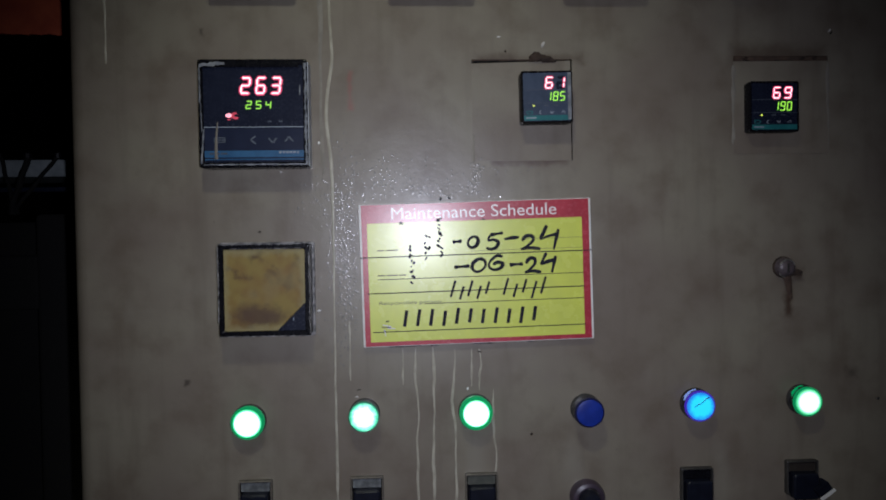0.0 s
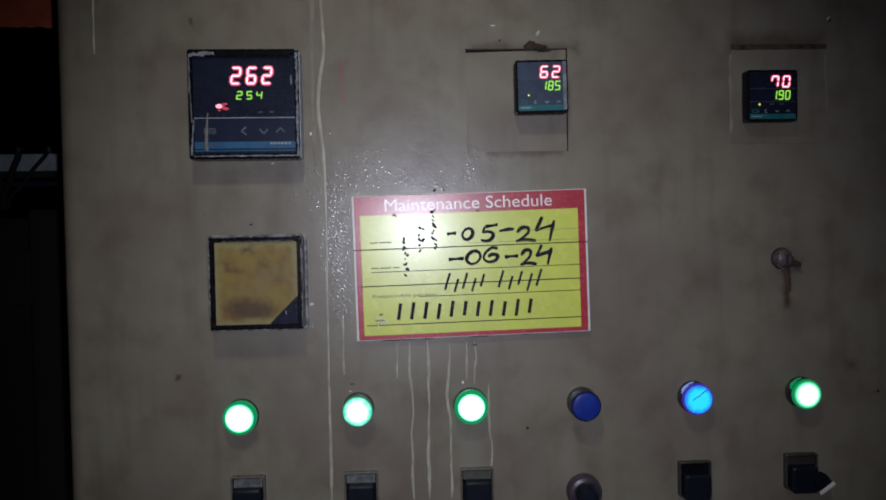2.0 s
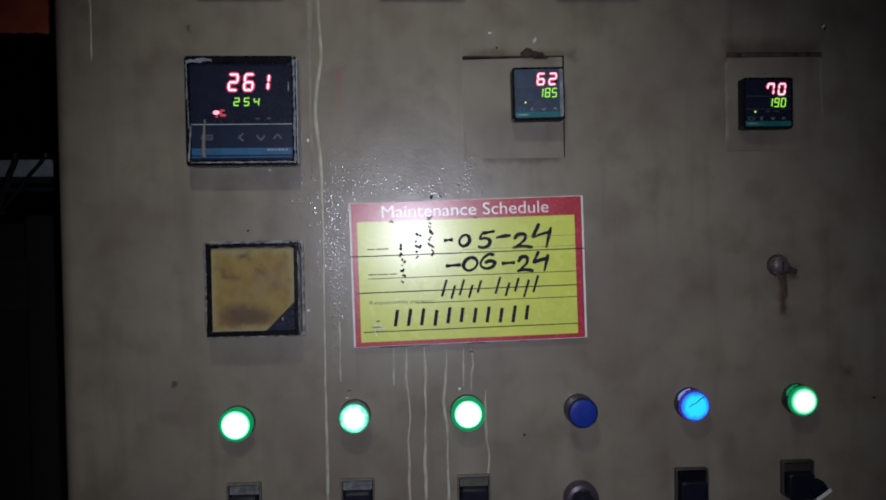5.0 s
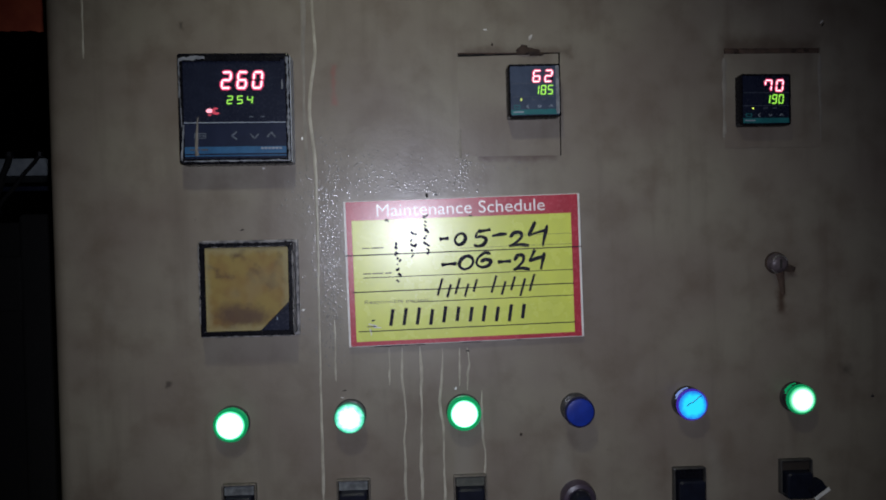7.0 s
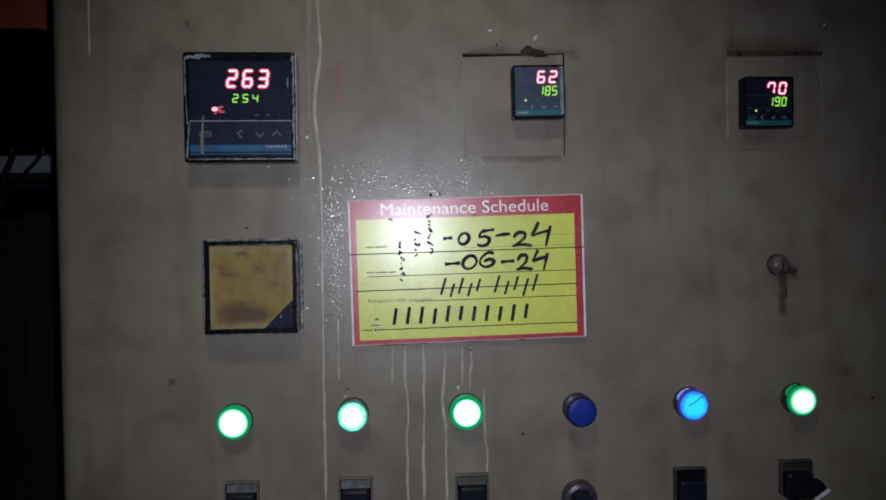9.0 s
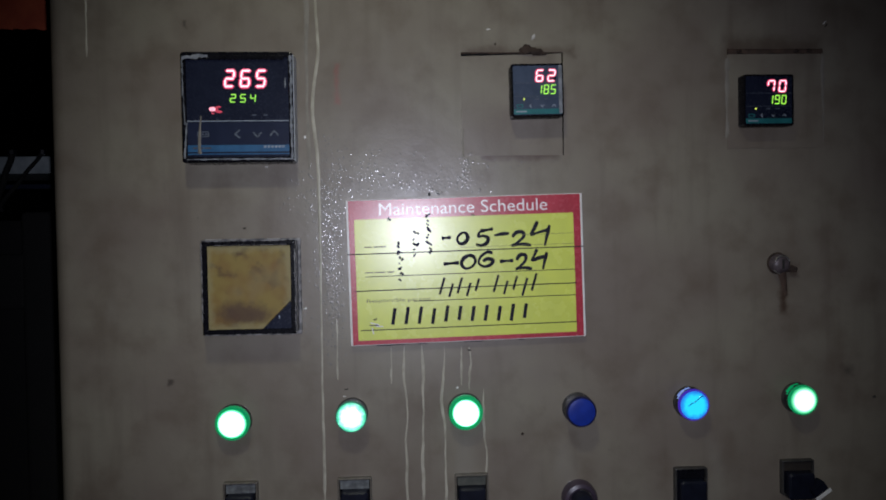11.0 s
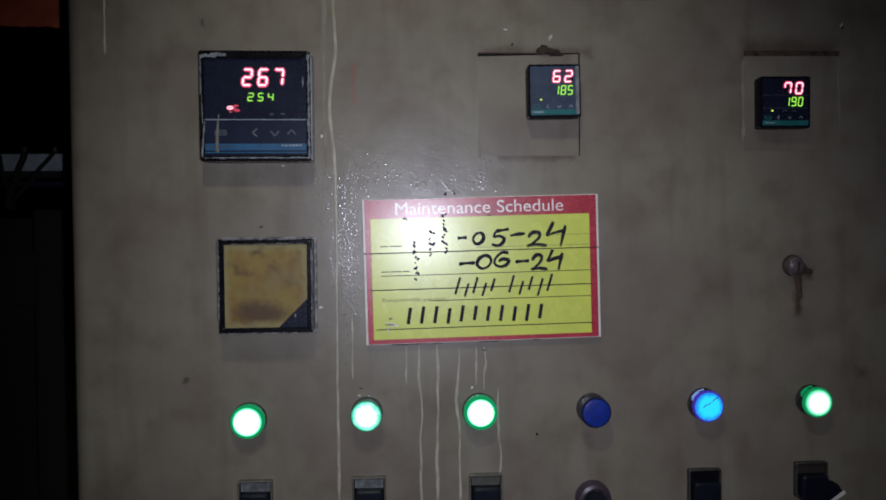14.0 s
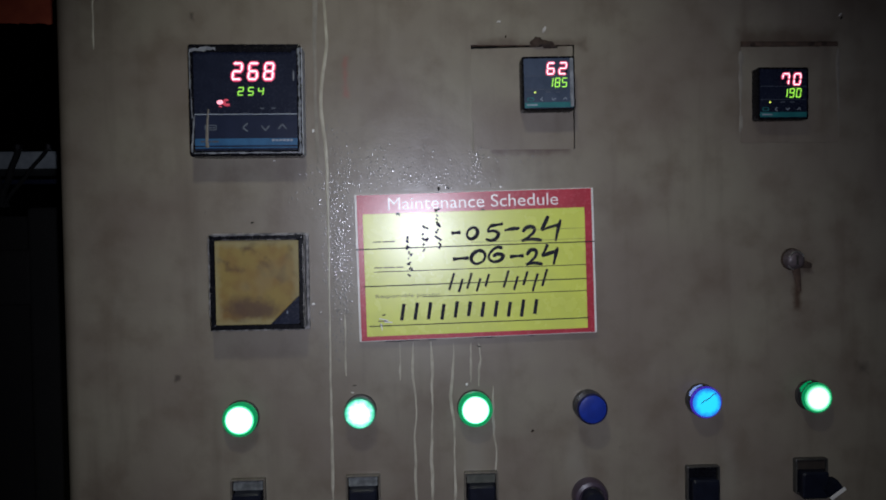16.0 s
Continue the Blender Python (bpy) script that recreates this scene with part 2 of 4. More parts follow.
def aged_plate():
    """Yellowed plastic: amber blotches, paler along its edges."""
    m, nt, bsdf = nodes_of("aged_yellow_plate")
    co = nt.nodes.new("ShaderNodeTexCoord").outputs["Object"]
    sep = nt.nodes.new("ShaderNodeSeparateXYZ")
    nt.links.new(co, sep.inputs[0])
    a = ramp(nt, noise_at(nt, co, 38.0, 2.0), 0.36, 0.64)
    col = mix_colour(nt, a, (0.235, 0.168, 0.038), (0.190, 0.104, 0.022))
    b = ramp(nt, noise_at(nt, co, 62.0, 3.0), 0.50, 0.70)
    col = mix_colour(nt, math_node(nt, "MULTIPLY", b, 0.8), col, (0.075, 0.040, 0.016))
    c = ramp(nt, noise_at(nt, co, 27.0, 2.0), 0.50, 0.68)
    col = mix_colour(nt, math_node(nt, "MULTIPLY", c, 0.6), col, (0.25, 0.195, 0.075))
    burn = nt.nodes.new("ShaderNodeVectorMath")
    burn.operation = "MULTIPLY_ADD"
    nt.links.new(co, burn.inputs[0])
    burn.inputs[1].default_value, burn.inputs[2].default_value = (36, 0, 90), (0.25, 0, 2.1)
    far = nt.nodes.new("ShaderNodeVectorMath")
    far.operation = "LENGTH"
    nt.links.new(burn.outputs[0], far.inputs[0])
    ring = math_node(nt, "ADD", far.outputs["Value"], math_node(nt, "MULTIPLY", math_node(nt, "SUBTRACT", noise_at(nt, co, 80.0, 3.0), 0.5), 1.2))
    col = mix_colour(nt, math_node(nt, "MULTIPLY", ramp(nt, math_node(nt, "MULTIPLY", ring, -1.0), -1.25, -0.35), 0.85), col, (0.070, 0.034, 0.020))
    wob = math_node(nt, "MULTIPLY", math_node(nt, "SUBTRACT", noise_at(nt, co, 110.0, 3.0), 0.5), 0.012)
    edge = math_node(nt, "MAXIMUM", math_node(nt, "ABSOLUTE", sep.outputs[0]), math_node(nt, "ABSOLUTE", sep.outputs[2]))
    rim_mask = ramp(nt, math_node(nt, "ADD", edge, wob), 0.0285, 0.0365)
    col = mix_colour(nt, math_node(nt, "MULTIPLY", rim_mask, 0.75), col, (0.27, 0.235, 0.11))
    nt.links.new(col, bsdf.inputs["Base Color"])
    bsdf.inputs["Roughness"].default_value = 0.6
    bumped(nt, bsdf, noise_at(nt, co, 70.0), 0.2, 0.001)
    return m


AGED = aged_plate()
RED_CORE = glow("red_segment_core", (1.0, 0.68, 0.77), 1.65)
# this rim colour imitates the red glow round a bright segment
RED_RIM = glow("red_segment_rim", (1.0, 0.03, 0.16), 0.75)
GREEN_CORE = glow("green_segment_core", (0.50, 1.0, 0.10), 1.1)
GREEN_RIM = glow("green_segment_rim", (0.16, 0.75, 0.02), 0.6)
AMBER_LED = glow("amber_led", (0.8, 1.0, 0.12), 0.9)
RED_LED = glow("red_led", (1.0, 0.35, 0.45), 1.5)
RED_SMEAR = glow("red_smear", (0.9, 0.02, 0.09), 0.5, uneven=0.3, scale=500)
GREEN_LENS = lens_glow("green_lamp_lens", (0.50, 1.0, 0.70), (0.04, 0.75, 0.30), 4.6, 0.9, 0.0096, 0.0131)
MINT_LENS = lens_glow("mint_lamp_lens", (0.50, 1.0, 0.76), (0.06, 0.72, 0.44), 3.0, 0.8, 0.0066, 0.0136, uneven=0.006)
SMALL_GREEN_LENS = lens_glow("small_green_lens", (0.55, 1.0, 0.74), (0.03, 0.60, 0.24), 3.2, 0.8, 0.0070, 0.0130)
BLUE_LENS = lens_glow("blue_lamp_lens", (0.02, 0.66, 1.0), (0.02, 0.30, 0.95), 1.15, 0.8, 0.0080, 0.0134, base=(0.01, 0.03, 0.2), uneven=0.006)
VIOLET_RING = glow("violet_lamp_rim", (0.10, 0.04, 0.85), 0.42, base=(0.01, 0.01, 0.1))
MINT_RING = glow("mint_lamp_rim", (0.03, 0.45, 0.25), 0.30, base=(0.02, 0.06, 0.05))
BLUE_RIM = surface("dark_blue_rim", (0.006, 0.008, 0.045), (0.010, 0.012, 0.07), 90, 0.3, 0.45)
GREEN_RING = glow("green_lamp_ring", (0.0, 0.42, 0.15), 0.42, base=(0.0, 0.2, 0.06))
BLUE_OFF = surface("unlit_blue_lens", (0.010, 0.028, 0.24), (0.014, 0.040, 0.32), 90, 0.25, 0.4, coat=0.3)
SMOKY_BARREL = surface("smoky_barrel", (0.05, 0.056, 0.054), (0.13, 0.14, 0.135), 220, 0.3, 0.45)
GLASS_RING = surface("smoky_ring", (0.014, 0.014, 0.017), (0.040, 0.040, 0.044), 200, 0.25, 0.4)


# ---- builders ----
def thing(name, at, label, category, group="", kind=""):
    ob = new(name)
    ob.location = at
    ob.empty_display_size = 0.02
    return tagged(ob, label, category, group, kind)


def part(name, bm, material, parent, label="", smooth=False, at=None):
    """Links a bmesh as one mesh object under a thing or a part."""
    bmesh.ops.recalc_face_normals(bm, faces=bm.faces)
    me = bpy.data.meshes.new(name)
    bm.to_mesh(me)
    bm.free()
    for mat in material if isinstance(material, (list, tuple)) else [material]:
        me.materials.append(mat)
    if smooth:
        me.polygons.foreach_set("use_smooth", [True] * len(me.polygons))
        me.set_sharp_from_angle(angle=radians(38))
    ob = new(name, me)
    ob.parent = parent
    if at:
        ob.location = at
    return tagged(ob, label)


def box(x0, x1, y0, y1, z0, z1, bevel=0.0, segments=2, bm=None):
    bm = bm or bmesh.new()
    m = Matrix.Translation(((x0 + x1) / 2, (y0 + y1) / 2, (z0 + z1) / 2)) @ Matrix.Diagonal((x1 - x0, y1 - y0, z1 - z0, 1))
    made = bmesh.ops.create_cube(bm, size=1, matrix=m)["verts"]
    if bevel:
        edges = list({e for v in made for e in v.link_edges})
        bmesh.ops.bevel(bm, geom=edges, offset=bevel, segments=segments, affect="EDGES", profile=0.5)
    return bm


def loft(rings, cap0=True, cap1=True, bm=None, mats=None):
    """Skins a row of equal-sized closed rings; mats: a material slot for each band, and one for the last cap."""
    bm = bm or bmesh.new()
    vs = [[bm.verts.new(p) for p in r] for r in rings]
    n = len(rings[0])
    for k, (a, b) in enumerate(zip(vs, vs[1:])):
        for i in range(n):
            f = bm.faces.new((a[i], a[(i + 1) % n], b[(i + 1) % n], b[i]))
            if mats:
                f.material_index = mats[k]
    if cap0:
        f = bm.faces.new(vs[0])
        if mats:
            f.material_index = mats[0]
    if cap1:
        f = bm.faces.new(vs[-1])
        if mats:
            f.material_index = mats[-1]
    return bm


def rrect(w, h, r, y, cx=0.0, cz=0.0, n=4):
    """A rounded rectangle, w by h, in the plane y."""
    pts = []
    for sx, sz, a0 in ((1, 1, 0), (-1, 1, 90), (-1, -1, 180), (1, -1, 270)):
        for i in range(n + 1):
            a = radians(a0 + 90 * i / n)
            pts.append((cx + sx * (w / 2 - r) + r * math.cos(a), y, cz + sz * (h / 2 - r) + r * math.sin(a)))
    return pts


def plate(w, h, y0, y1, r=0.001, cx=0.0, cz=0.0, ease=0.0004, bm=None):
    """A slab from y0 (back) to y1 (front, the lesser), with eased front edges."""
    return loft([rrect(w, h, r, y0, cx, cz), rrect(w, h, r, y1 + ease, cx, cz),
                 rrect(w - 2 * ease, h - 2 * ease, max(r - ease, 1e-4), y1, cx, cz)], bm=bm)


def rim(w, h, band, y0, y1, r=0.002, cx=0.0, cz=0.0, ease=0.0005, band_z=None):
    """A rectangular frame with a hole."""
    bz = band_z or band
    wi, hi = w - 2 * band, h - 2 * bz
    return loft([rrect(w, h, r, y0, cx, cz), rrect(w, h, r, y1 + ease, cx, cz), rrect(w - 2 * ease, h - 2 * ease, r, y1, cx, cz),
                 rrect(wi + 2 * ease, hi + 2 * ease, 0.001, y1, cx, cz), rrect(wi, hi, 0.001, y1 + ease, cx, cz), rrect(wi, hi, 0.001, y0, cx, cz)],
                False, False)


def lathe(profile, n=40, bm=None, mats=None, cx=0.0, cz=0.0):
    """Turns a profile of (radius, y) about an axis along y."""
    rings = [[(cx + r * math.cos(2 * math.pi * i / n), y, cz + r * math.sin(2 * math.pi * i / n)) for i in range(n)] for r, y in profile]
    return loft(rings, bm=bm, mats=mats)


def tube(points, r, n=8, flat=1.0, bm=None):
    """A round or flattened tube along points."""
    rings = []
    for i, p in enumerate(points):
        d = Vector(points[min(i + 1, len(points) - 1)]) - Vector(points[max(i - 1, 0)])
        d.normalize()
        side = d.cross(Vector((0, 1, 0))).normalized()
        up = side.cross(d)
        rr = r(i / (len(points) - 1)) if callable(r) else r
        rings.append([tuple(Vector(p) + side * rr * math.cos(2 * math.pi * k / n) + up * rr * flat * math.sin(2 * math.pi * k / n)) for k in range(n)])
    return loft(rings, bm=bm)


def lettering(name, words, parent, material, x0, x1, z0, z1, y, bold=0.0, shear=0.0, label="", deep=0.0002):
    """Words set in the built-in font and fitted into a rectangle of the plane y."""
    cu = bpy.data.curves.new(name, "FONT")
    cu.body, cu.size, cu.offset, cu.shear, cu.extrude, cu.resolution_u = words, 1.0, bold, shear, 0.0, 4
    tmp = new(name, cu)
    me = bpy.data.meshes.new_from_object(tmp.evaluated_get(bpy.context.evaluated_depsgraph_get()))
    bpy.data.objects.remove(tmp)
    xs, zs = [v.co.x for v in me.vertices], [v.co.y for v in me.vertices]
    sx, sz = (x1 - x0) / (max(xs) - min(xs)), (z1 - z0) / (max(zs) - min(zs))
    lx, lz = min(xs), min(zs)
    for v in me.vertices:
        v.co = (x0 + (v.co.x - lx) * sx, y, z0 + (v.co.y - lz) * sz)
    bm = bmesh.new()
    bm.from_mesh(me)
    bpy.data.meshes.remove(me)
    front = bmesh.ops.extrude_face_region(bm, geom=list(bm.faces))["geom"]
    for v in front:
        if isinstance(v, bmesh.types.BMVert):
            v.co.y -= deep
    return part(name, bm, material, parent, label)


# ---- the hall and the cabinet ----
def slab(name, x0, x1, y0, y1, z0, z1, mat, label):
    ob = part(name, box(x0, x1, y0, y1, z0, z1), mat, None)
    return tagged(ob, label, name.split("_")[0], kind="structure")


slab("floor", -3.2, 3.2, -3.2, 3.2, -0.12, 0.0, CONCRETE, "dirty dark concrete floor of the machine hall")
slab("ceiling", -3.2, 3.2, -3.2, 3.2, 3.2, 3.3, UNLIT_DARK, "ceiling of the machine hall, near-black for lack of light")
slab("wall_north", -3.2, 3.2, 3.2, 3.4, 0.0, 3.2, UNLIT_DARK, "wall behind the cabinet, near-black for lack of light")
slab("wall_south", -3.2, 3.2, -3.4, -3.2, 0.0, 3.2, UNLIT_DARK, "wall facing the cabinet, near-black for lack of light")
slab("wall_west", -3.4, -3.2, -3.2, 3.2, 0.0, 3.2, UNLIT_DARK, "side wall of the hall, near-black for lack of light")
slab("wall_east", 3.2, 3.4, -3.2, 3.2, 0.0, 3.2, UNLIT_DARK, "side wall of the hall, near-black for lack of light")

cabinet = thing("control_cabinet", (0, 0, 0), "tall beige enamelled steel control cabinet, stained and scratched", "cabinet")
LEFT, RIGHT, BOTTOM, TOP, DEEP = -0.3500, 0.60, 0.08, 1.98, 0.42
HOLES = [(-0.2222, -0.1342, 1.5295, 1.6175), (0.0212, 0.1160, 1.5310, 1.6260), (0.2716, 0.3643, 1.5355, 1.6290), (-0.2085, -0.1335, 1.3760, 1.4500)]


def front_sheet():
    """The front: a sheet with the instrument openings cut through and its left edge folded round."""
    r = 0.016
    xs = sorted({LEFT + r, RIGHT, *[h[0] for h in HOLES], *[h[1] for h in HOLES]})
    zs = sorted({BOTTOM, TOP, *[h[2] for h in HOLES], *[h[3] for h in HOLES]})
    bm = bmesh.new()
    grid = {}

    def vert(x, y, z):
        key = (round(x, 5), round(y, 5), round(z, 5))
        if key not in grid:
            grid[key] = bm.verts.new(key)
        return grid[key]

    def solid(i, j):
        if not (0 <= i < len(xs) - 1 and 0 <= j < len(zs) - 1):
            return False
        cx, cz = (xs[i] + xs[i + 1]) / 2, (zs[j] + zs[j + 1]) / 2
        return not any(h[0] < cx < h[1] and h[2] < cz < h[3] for h in HOLES)

    t = 0.002
    for i in range(len(xs) - 1):
        for j in range(len(zs) - 1):
            if not solid(i, j):
                continue
            a, b, c, d = xs[i], xs[i + 1], zs[j], zs[j + 1]
            for y in (0.0, t):
                bm.faces.new((vert(a, y, c), vert(b, y, c), vert(b, y, d), vert(a, y, d)))
            for di, dj, p, q in ((-1, 0, (a, c), (a, d)), (1, 0, (b, c), (b, d)), (0, -1, (a, c), (b, c)), (0, 1, (a, d), (b, d))):
                if not solid(i + di, j + dj) and not (di == -1 and i == 0):
                    bm.faces.new((vert(p[0], 0, p[1]), vert(q[0], 0, q[1]), vert(q[0], t, q[1]), vert(p[0], t, p[1])))
    steps = 6
    for j in range(len(zs) - 1):
        for k in range(steps):
            quad = []
            for a, z in ((k, zs[j]), (k + 1, zs[j]), (k + 1, zs[j + 1]), (k, zs[j + 1])):
                w = radians(90 * a / steps)
                quad.append(vert(LEFT + r - r * math.sin(w), r - r * math.cos(w), z))
            bm.faces.new(quad)
    return bm


part("front_panel", front_sheet(), ENAMEL, cabinet, "stained beige front with cut-out openings", True)
part("side_panel", box(LEFT, LEFT + 0.002, 0.0161, DEEP, BOTTOM, TOP), ENAMEL, cabinet)
part("side_panel", box(RIGHT - 0.002, RIGHT, 0.003, DEEP, BOTTOM, TOP), ENAMEL, cabinet)
part("back_panel", box(LEFT, RIGHT, DEEP + 0.001, DEEP + 0.003, BOTTOM, TOP), ENAMEL, cabinet)
part("top_panel", box(LEFT, RIGHT, 0.0, DEEP, TOP + 0.001, TOP + 0.003), ENAMEL, cabinet)
part("plinth", box(LEFT + 0.01, RIGHT - 0.01, 0.02, DEEP - 0.02, 0.0, BOTTOM), BLACK, cabinet, "black base")
# added sheet: its near-black colour gives the shade seen through the openings
part("dark_sheet", box(LEFT + 0.01, RIGHT - 0.01, 0.12, 0.124, BOTTOM, TOP - 0.01), INSIDE, cabinet, "near-black inner sheet, added so that the openings look shaded")


def paint_run(x, z_top, z_end, width, sway, seed, bend=(), faint=False):
    """A dried run of paint or oil: a flattened bead that wanders as it goes down."""
    rnd = random.Random(seed)
    n = max(8, int((z_top - z_end) / 0.006))
    pts, off = [], 0.0
    for i in range(n + 1):
        f = i / n
        z = z_top + (z_end - z_top) * f
        off = off * 0.8 + rnd.uniform(-1, 1) * sway * 2.0
        extra = sum(a * math.exp(-((z - zc) / s) ** 2) for zc, s, a in bend)
        pts.append((x + off + extra, -0.0001, z))
    ph = rnd.uniform(0, 6)
    part("paint_run", tube(pts, lambda f: 1.35 * width * (0.8 + 0.25 * math.sin(9 * f + ph)) * min(1, 0.35 + 6 * f) * (1 if f < 0.97 else 0.5), 8, 0.10 if faint else 0.22), FILLER if faint else RUN, cabinet, "faint dried run" if faint else "pale dried run", True)


for run in ((-0.1102, 1.7603, 1.2089, 0.0011, 0.00012, 1, ((1.575, 0.03, -0.004), (1.63, 0.02, 0.002))),
            (-0.1189, 1.7604, 1.5200, 0.0016, 0.0002, 2, (), True),
            (-0.0469, 1.3555, 1.3219, 0.0007, 0.0002, 3, ()),
            (-0.0347, 1.3555, 1.2081, 0.0009, 0.0003, 4, ((1.29, 0.02, 0.002),)),
            (-0.0190, 1.3566, 1.2082, 0.0011, 0.0003, 5, ()),
            (0.0014, 1.3546, 1.2083, 0.0010, 0.0003, 6, ((1.305, 0.015, -0.003),)),
            (0.0181, 1.3546, 1.3189, 0.0008, 0.0002, 7, ()),
            (0.0248, 1.3546, 1.3148, 0.0008, 0.0003, 8, ((1.34, 0.01, 0.002),)),
            (0.0380, 1.3148, 1.2330, 0.0009, 0.0003, 9, ((1.25, 0.015, 0.003),)),
            (-0.3132, 1.7418, 1.6224, 0.0009, 0.0002, 10, ()),
            (-0.0966, 1.3830, 1.3269, 0.0007, 0.0003, 11, ())):
    paint_run(*run)


def blisters():
    """Bubbled, shiny paint above and beside the notice."""
    rnd = random.Random(21)
    verts, faces = [], []
    fields = [(-0.0699, 0, 0.03, 0.011, 1.5188, 150), (-0.1005, 0, 0.007, 0.05, 1.4389, 760), (-0.1226, 0, 0.01, 0.012, 1.4997, 50),
              (0.0251, 0, 0.003, 0.01, 1.5196, 70), (-0.0193, 0, 0.03, 0.007, 1.5046, 170), (-0.1251, 0, 0.003, 0.02, 1.3881, 20), (0.0462, 0, 0.02, 0.004, 1.5216, 20)]
    for cx, _, sx, sz, cz, count in fields:
        for _ in range(2 * count):
            x, z = rnd.gauss(cx, sx), rnd.gauss(cz, sz)
            if -0.086 < x < 0.134 and 1.360 < z < 1.4955 or x < -0.1285 and z < 1.4605 or not 1.34 < z < 1.56:
                continue
            if -0.136 < x < -0.128 and z > 1.52 or 0.018 < x < 0.116 and z > 1.5335:
                continue
            r = rnd.choice((0.0003, 0.0004, 0.0005, 0.0007, 0.0010)) * rnd.uniform(0.8, 1.2)
            h = r * rnd.uniform(0.04, 0.11)
            n0, k, tw, tall = len(verts), 7, rnd.uniform(0, 1), rnd.uniform(0.7, 2.0)
            for ring, (f, y) in enumerate(((1.0, 0.00002), (0.66, -0.56 * h))):
                for i in range(k):
                    a = 2 * math.pi * (i + tw) / k
                    q = f * r * rnd.uniform(0.8, 1.2)
                    verts.append((x + q * math.cos(a), y, z + tall * q * math.sin(a)))
            verts.append((x, -h, z))
            for i in range(k):
                j = (i + 1) % k
                faces.append((n0 + i, n0 + j, n0 + k + j, n0 + k + i))
                faces.append((n0 + k + i, n0 + k + j, n0 + 2 * k))
    me = bpy.data.meshes.new("blistered_paint")
    me.from_pydata(verts, [], faces)
    bm = bmesh.new()
    bm.from_mesh(me)
    bpy.data.meshes.remove(me)
    tagged(part("blistered_paint", bm, BLISTER, cabinet, "shiny bubbled paint", True), kind="stuff")


blisters()


# ---- patch plates ----
def patch_plate(corners, label, lumps, proud=0.0):
    """A sheet with four corners of its own (x, z), anticlockwise from the lower left; proud: how far its lower edge stands out."""
    cx, cz = sum(p[0] for p in corners) / 4, sum(p[1] for p in corners) / 4
    p = thing("patch_plate", (cx, 0, cz), label, "plate", "patch plates of the cabinet")
    rings = [[(a - cx - g * (1 if a > cx else -1), y - (proud if b < cz else 0), b - cz - g * (1 if b > cz else -1)) for a, b in corners]
             for y, g in ((0.0025, 0), (0.0006, 0), (0.00005, 0.00002))]
    part("sheet", loft(rings), ENAMEL, p)
    for lx, lz, s, seed in lumps:
        rnd = random.Random(seed)
        bm = bmesh.new()
        bmesh.ops.create_icosphere(bm, subdivisions=2, radius=s)
        for v in bm.verts:
            v.co = Vector((v.co.x * 1.4, v.co.y * 0.6, v.co.z * 0.8)) * rnd.uniform(0.75, 1.25) + Vector((lx, -0.0005, lz))
        part("rust_lump", bm, RUST, p, "rusty lump of filler", True)
    return p


patch_plate(((0.02123, 1.53103), (0.1150, 1.53103), (0.1146, 1.6248), (0.02123, 1.6222)), "beige steel patch plate closing an old opening, gap along its top",
            [(0.0150, 0.0505, 0.0052, 3), (0.0235, 0.0485, 0.0042, 4), (0.0140, 0.0535, 0.0028, 8), (0.0085, 0.0475, 0.0016, 12), (0.0300, 0.0470, 0.0020, 13)])
patch_plate(((0.27163, 1.53553), (0.36427, 1.53553), (0.36427, 1.6243), (0.27163, 1.6238)), "beige steel patch plate with a rusty top edge",
            [(-0.035, 0.0465, 0.0018, 5), (0.02, 0.0465, 0.0022, 6), (0.033, 0.047, 0.002, 9)], 0.0004)


for x0, x1, z0, z1, r, sd in ((0.2722, 0.3638, 1.6266, 1.6268, 0.0024, 71), (0.2722, 0.3450, 1.6292, 1.6288, 0.0011, 72), (0.0220, 0.1150, 1.6256, 1.6262, 0.0008, 73)):
    rnd = random.Random(sd)
    pts = [(x0 + (x1 - x0) * i / 24, 0.0008, z0 + (z1 - z0) * i / 24 + rnd.uniform(-0.0004, 0.0004)) for i in range(25)]
    part("rust_seam", tube(pts, lambda f: r * rnd.uniform(0.7, 1.4), 6, 0.4), RUST_SEAM, cabinet, "rusty seam", True)


for x, z0, z1, r in ((0.2720, 1.545, 1.620, 0.0020), (0.3642, 1.540, 1.622, 0.0016), (0.0222, 1.530, 1.556, 0.0012)):
    rnd = random.Random(int(x * 1e4))
    pts = [(x + rnd.uniform(-0.0006, 0.0006), -0.00005, z1 + (z0 - z1) * i / 16) for i in range(17)]
    part("filler_bead", tube(pts, lambda f: r * rnd.uniform(0.5, 1.3), 6, 0.12), FILLER, cabinet, "pale bead of filler", True)


# ---- seven-segment figures ----
FIGURES = {"0": "abcdef", "1": "bc", "2": "abdeg", "3": "abcdg", "4": "bcfg", "5": "acdfg", "6": "acdefg", "7": "abc", "H": "abcf", "8": "abcdefg", "9": "abcdfg"}
TURNING = []


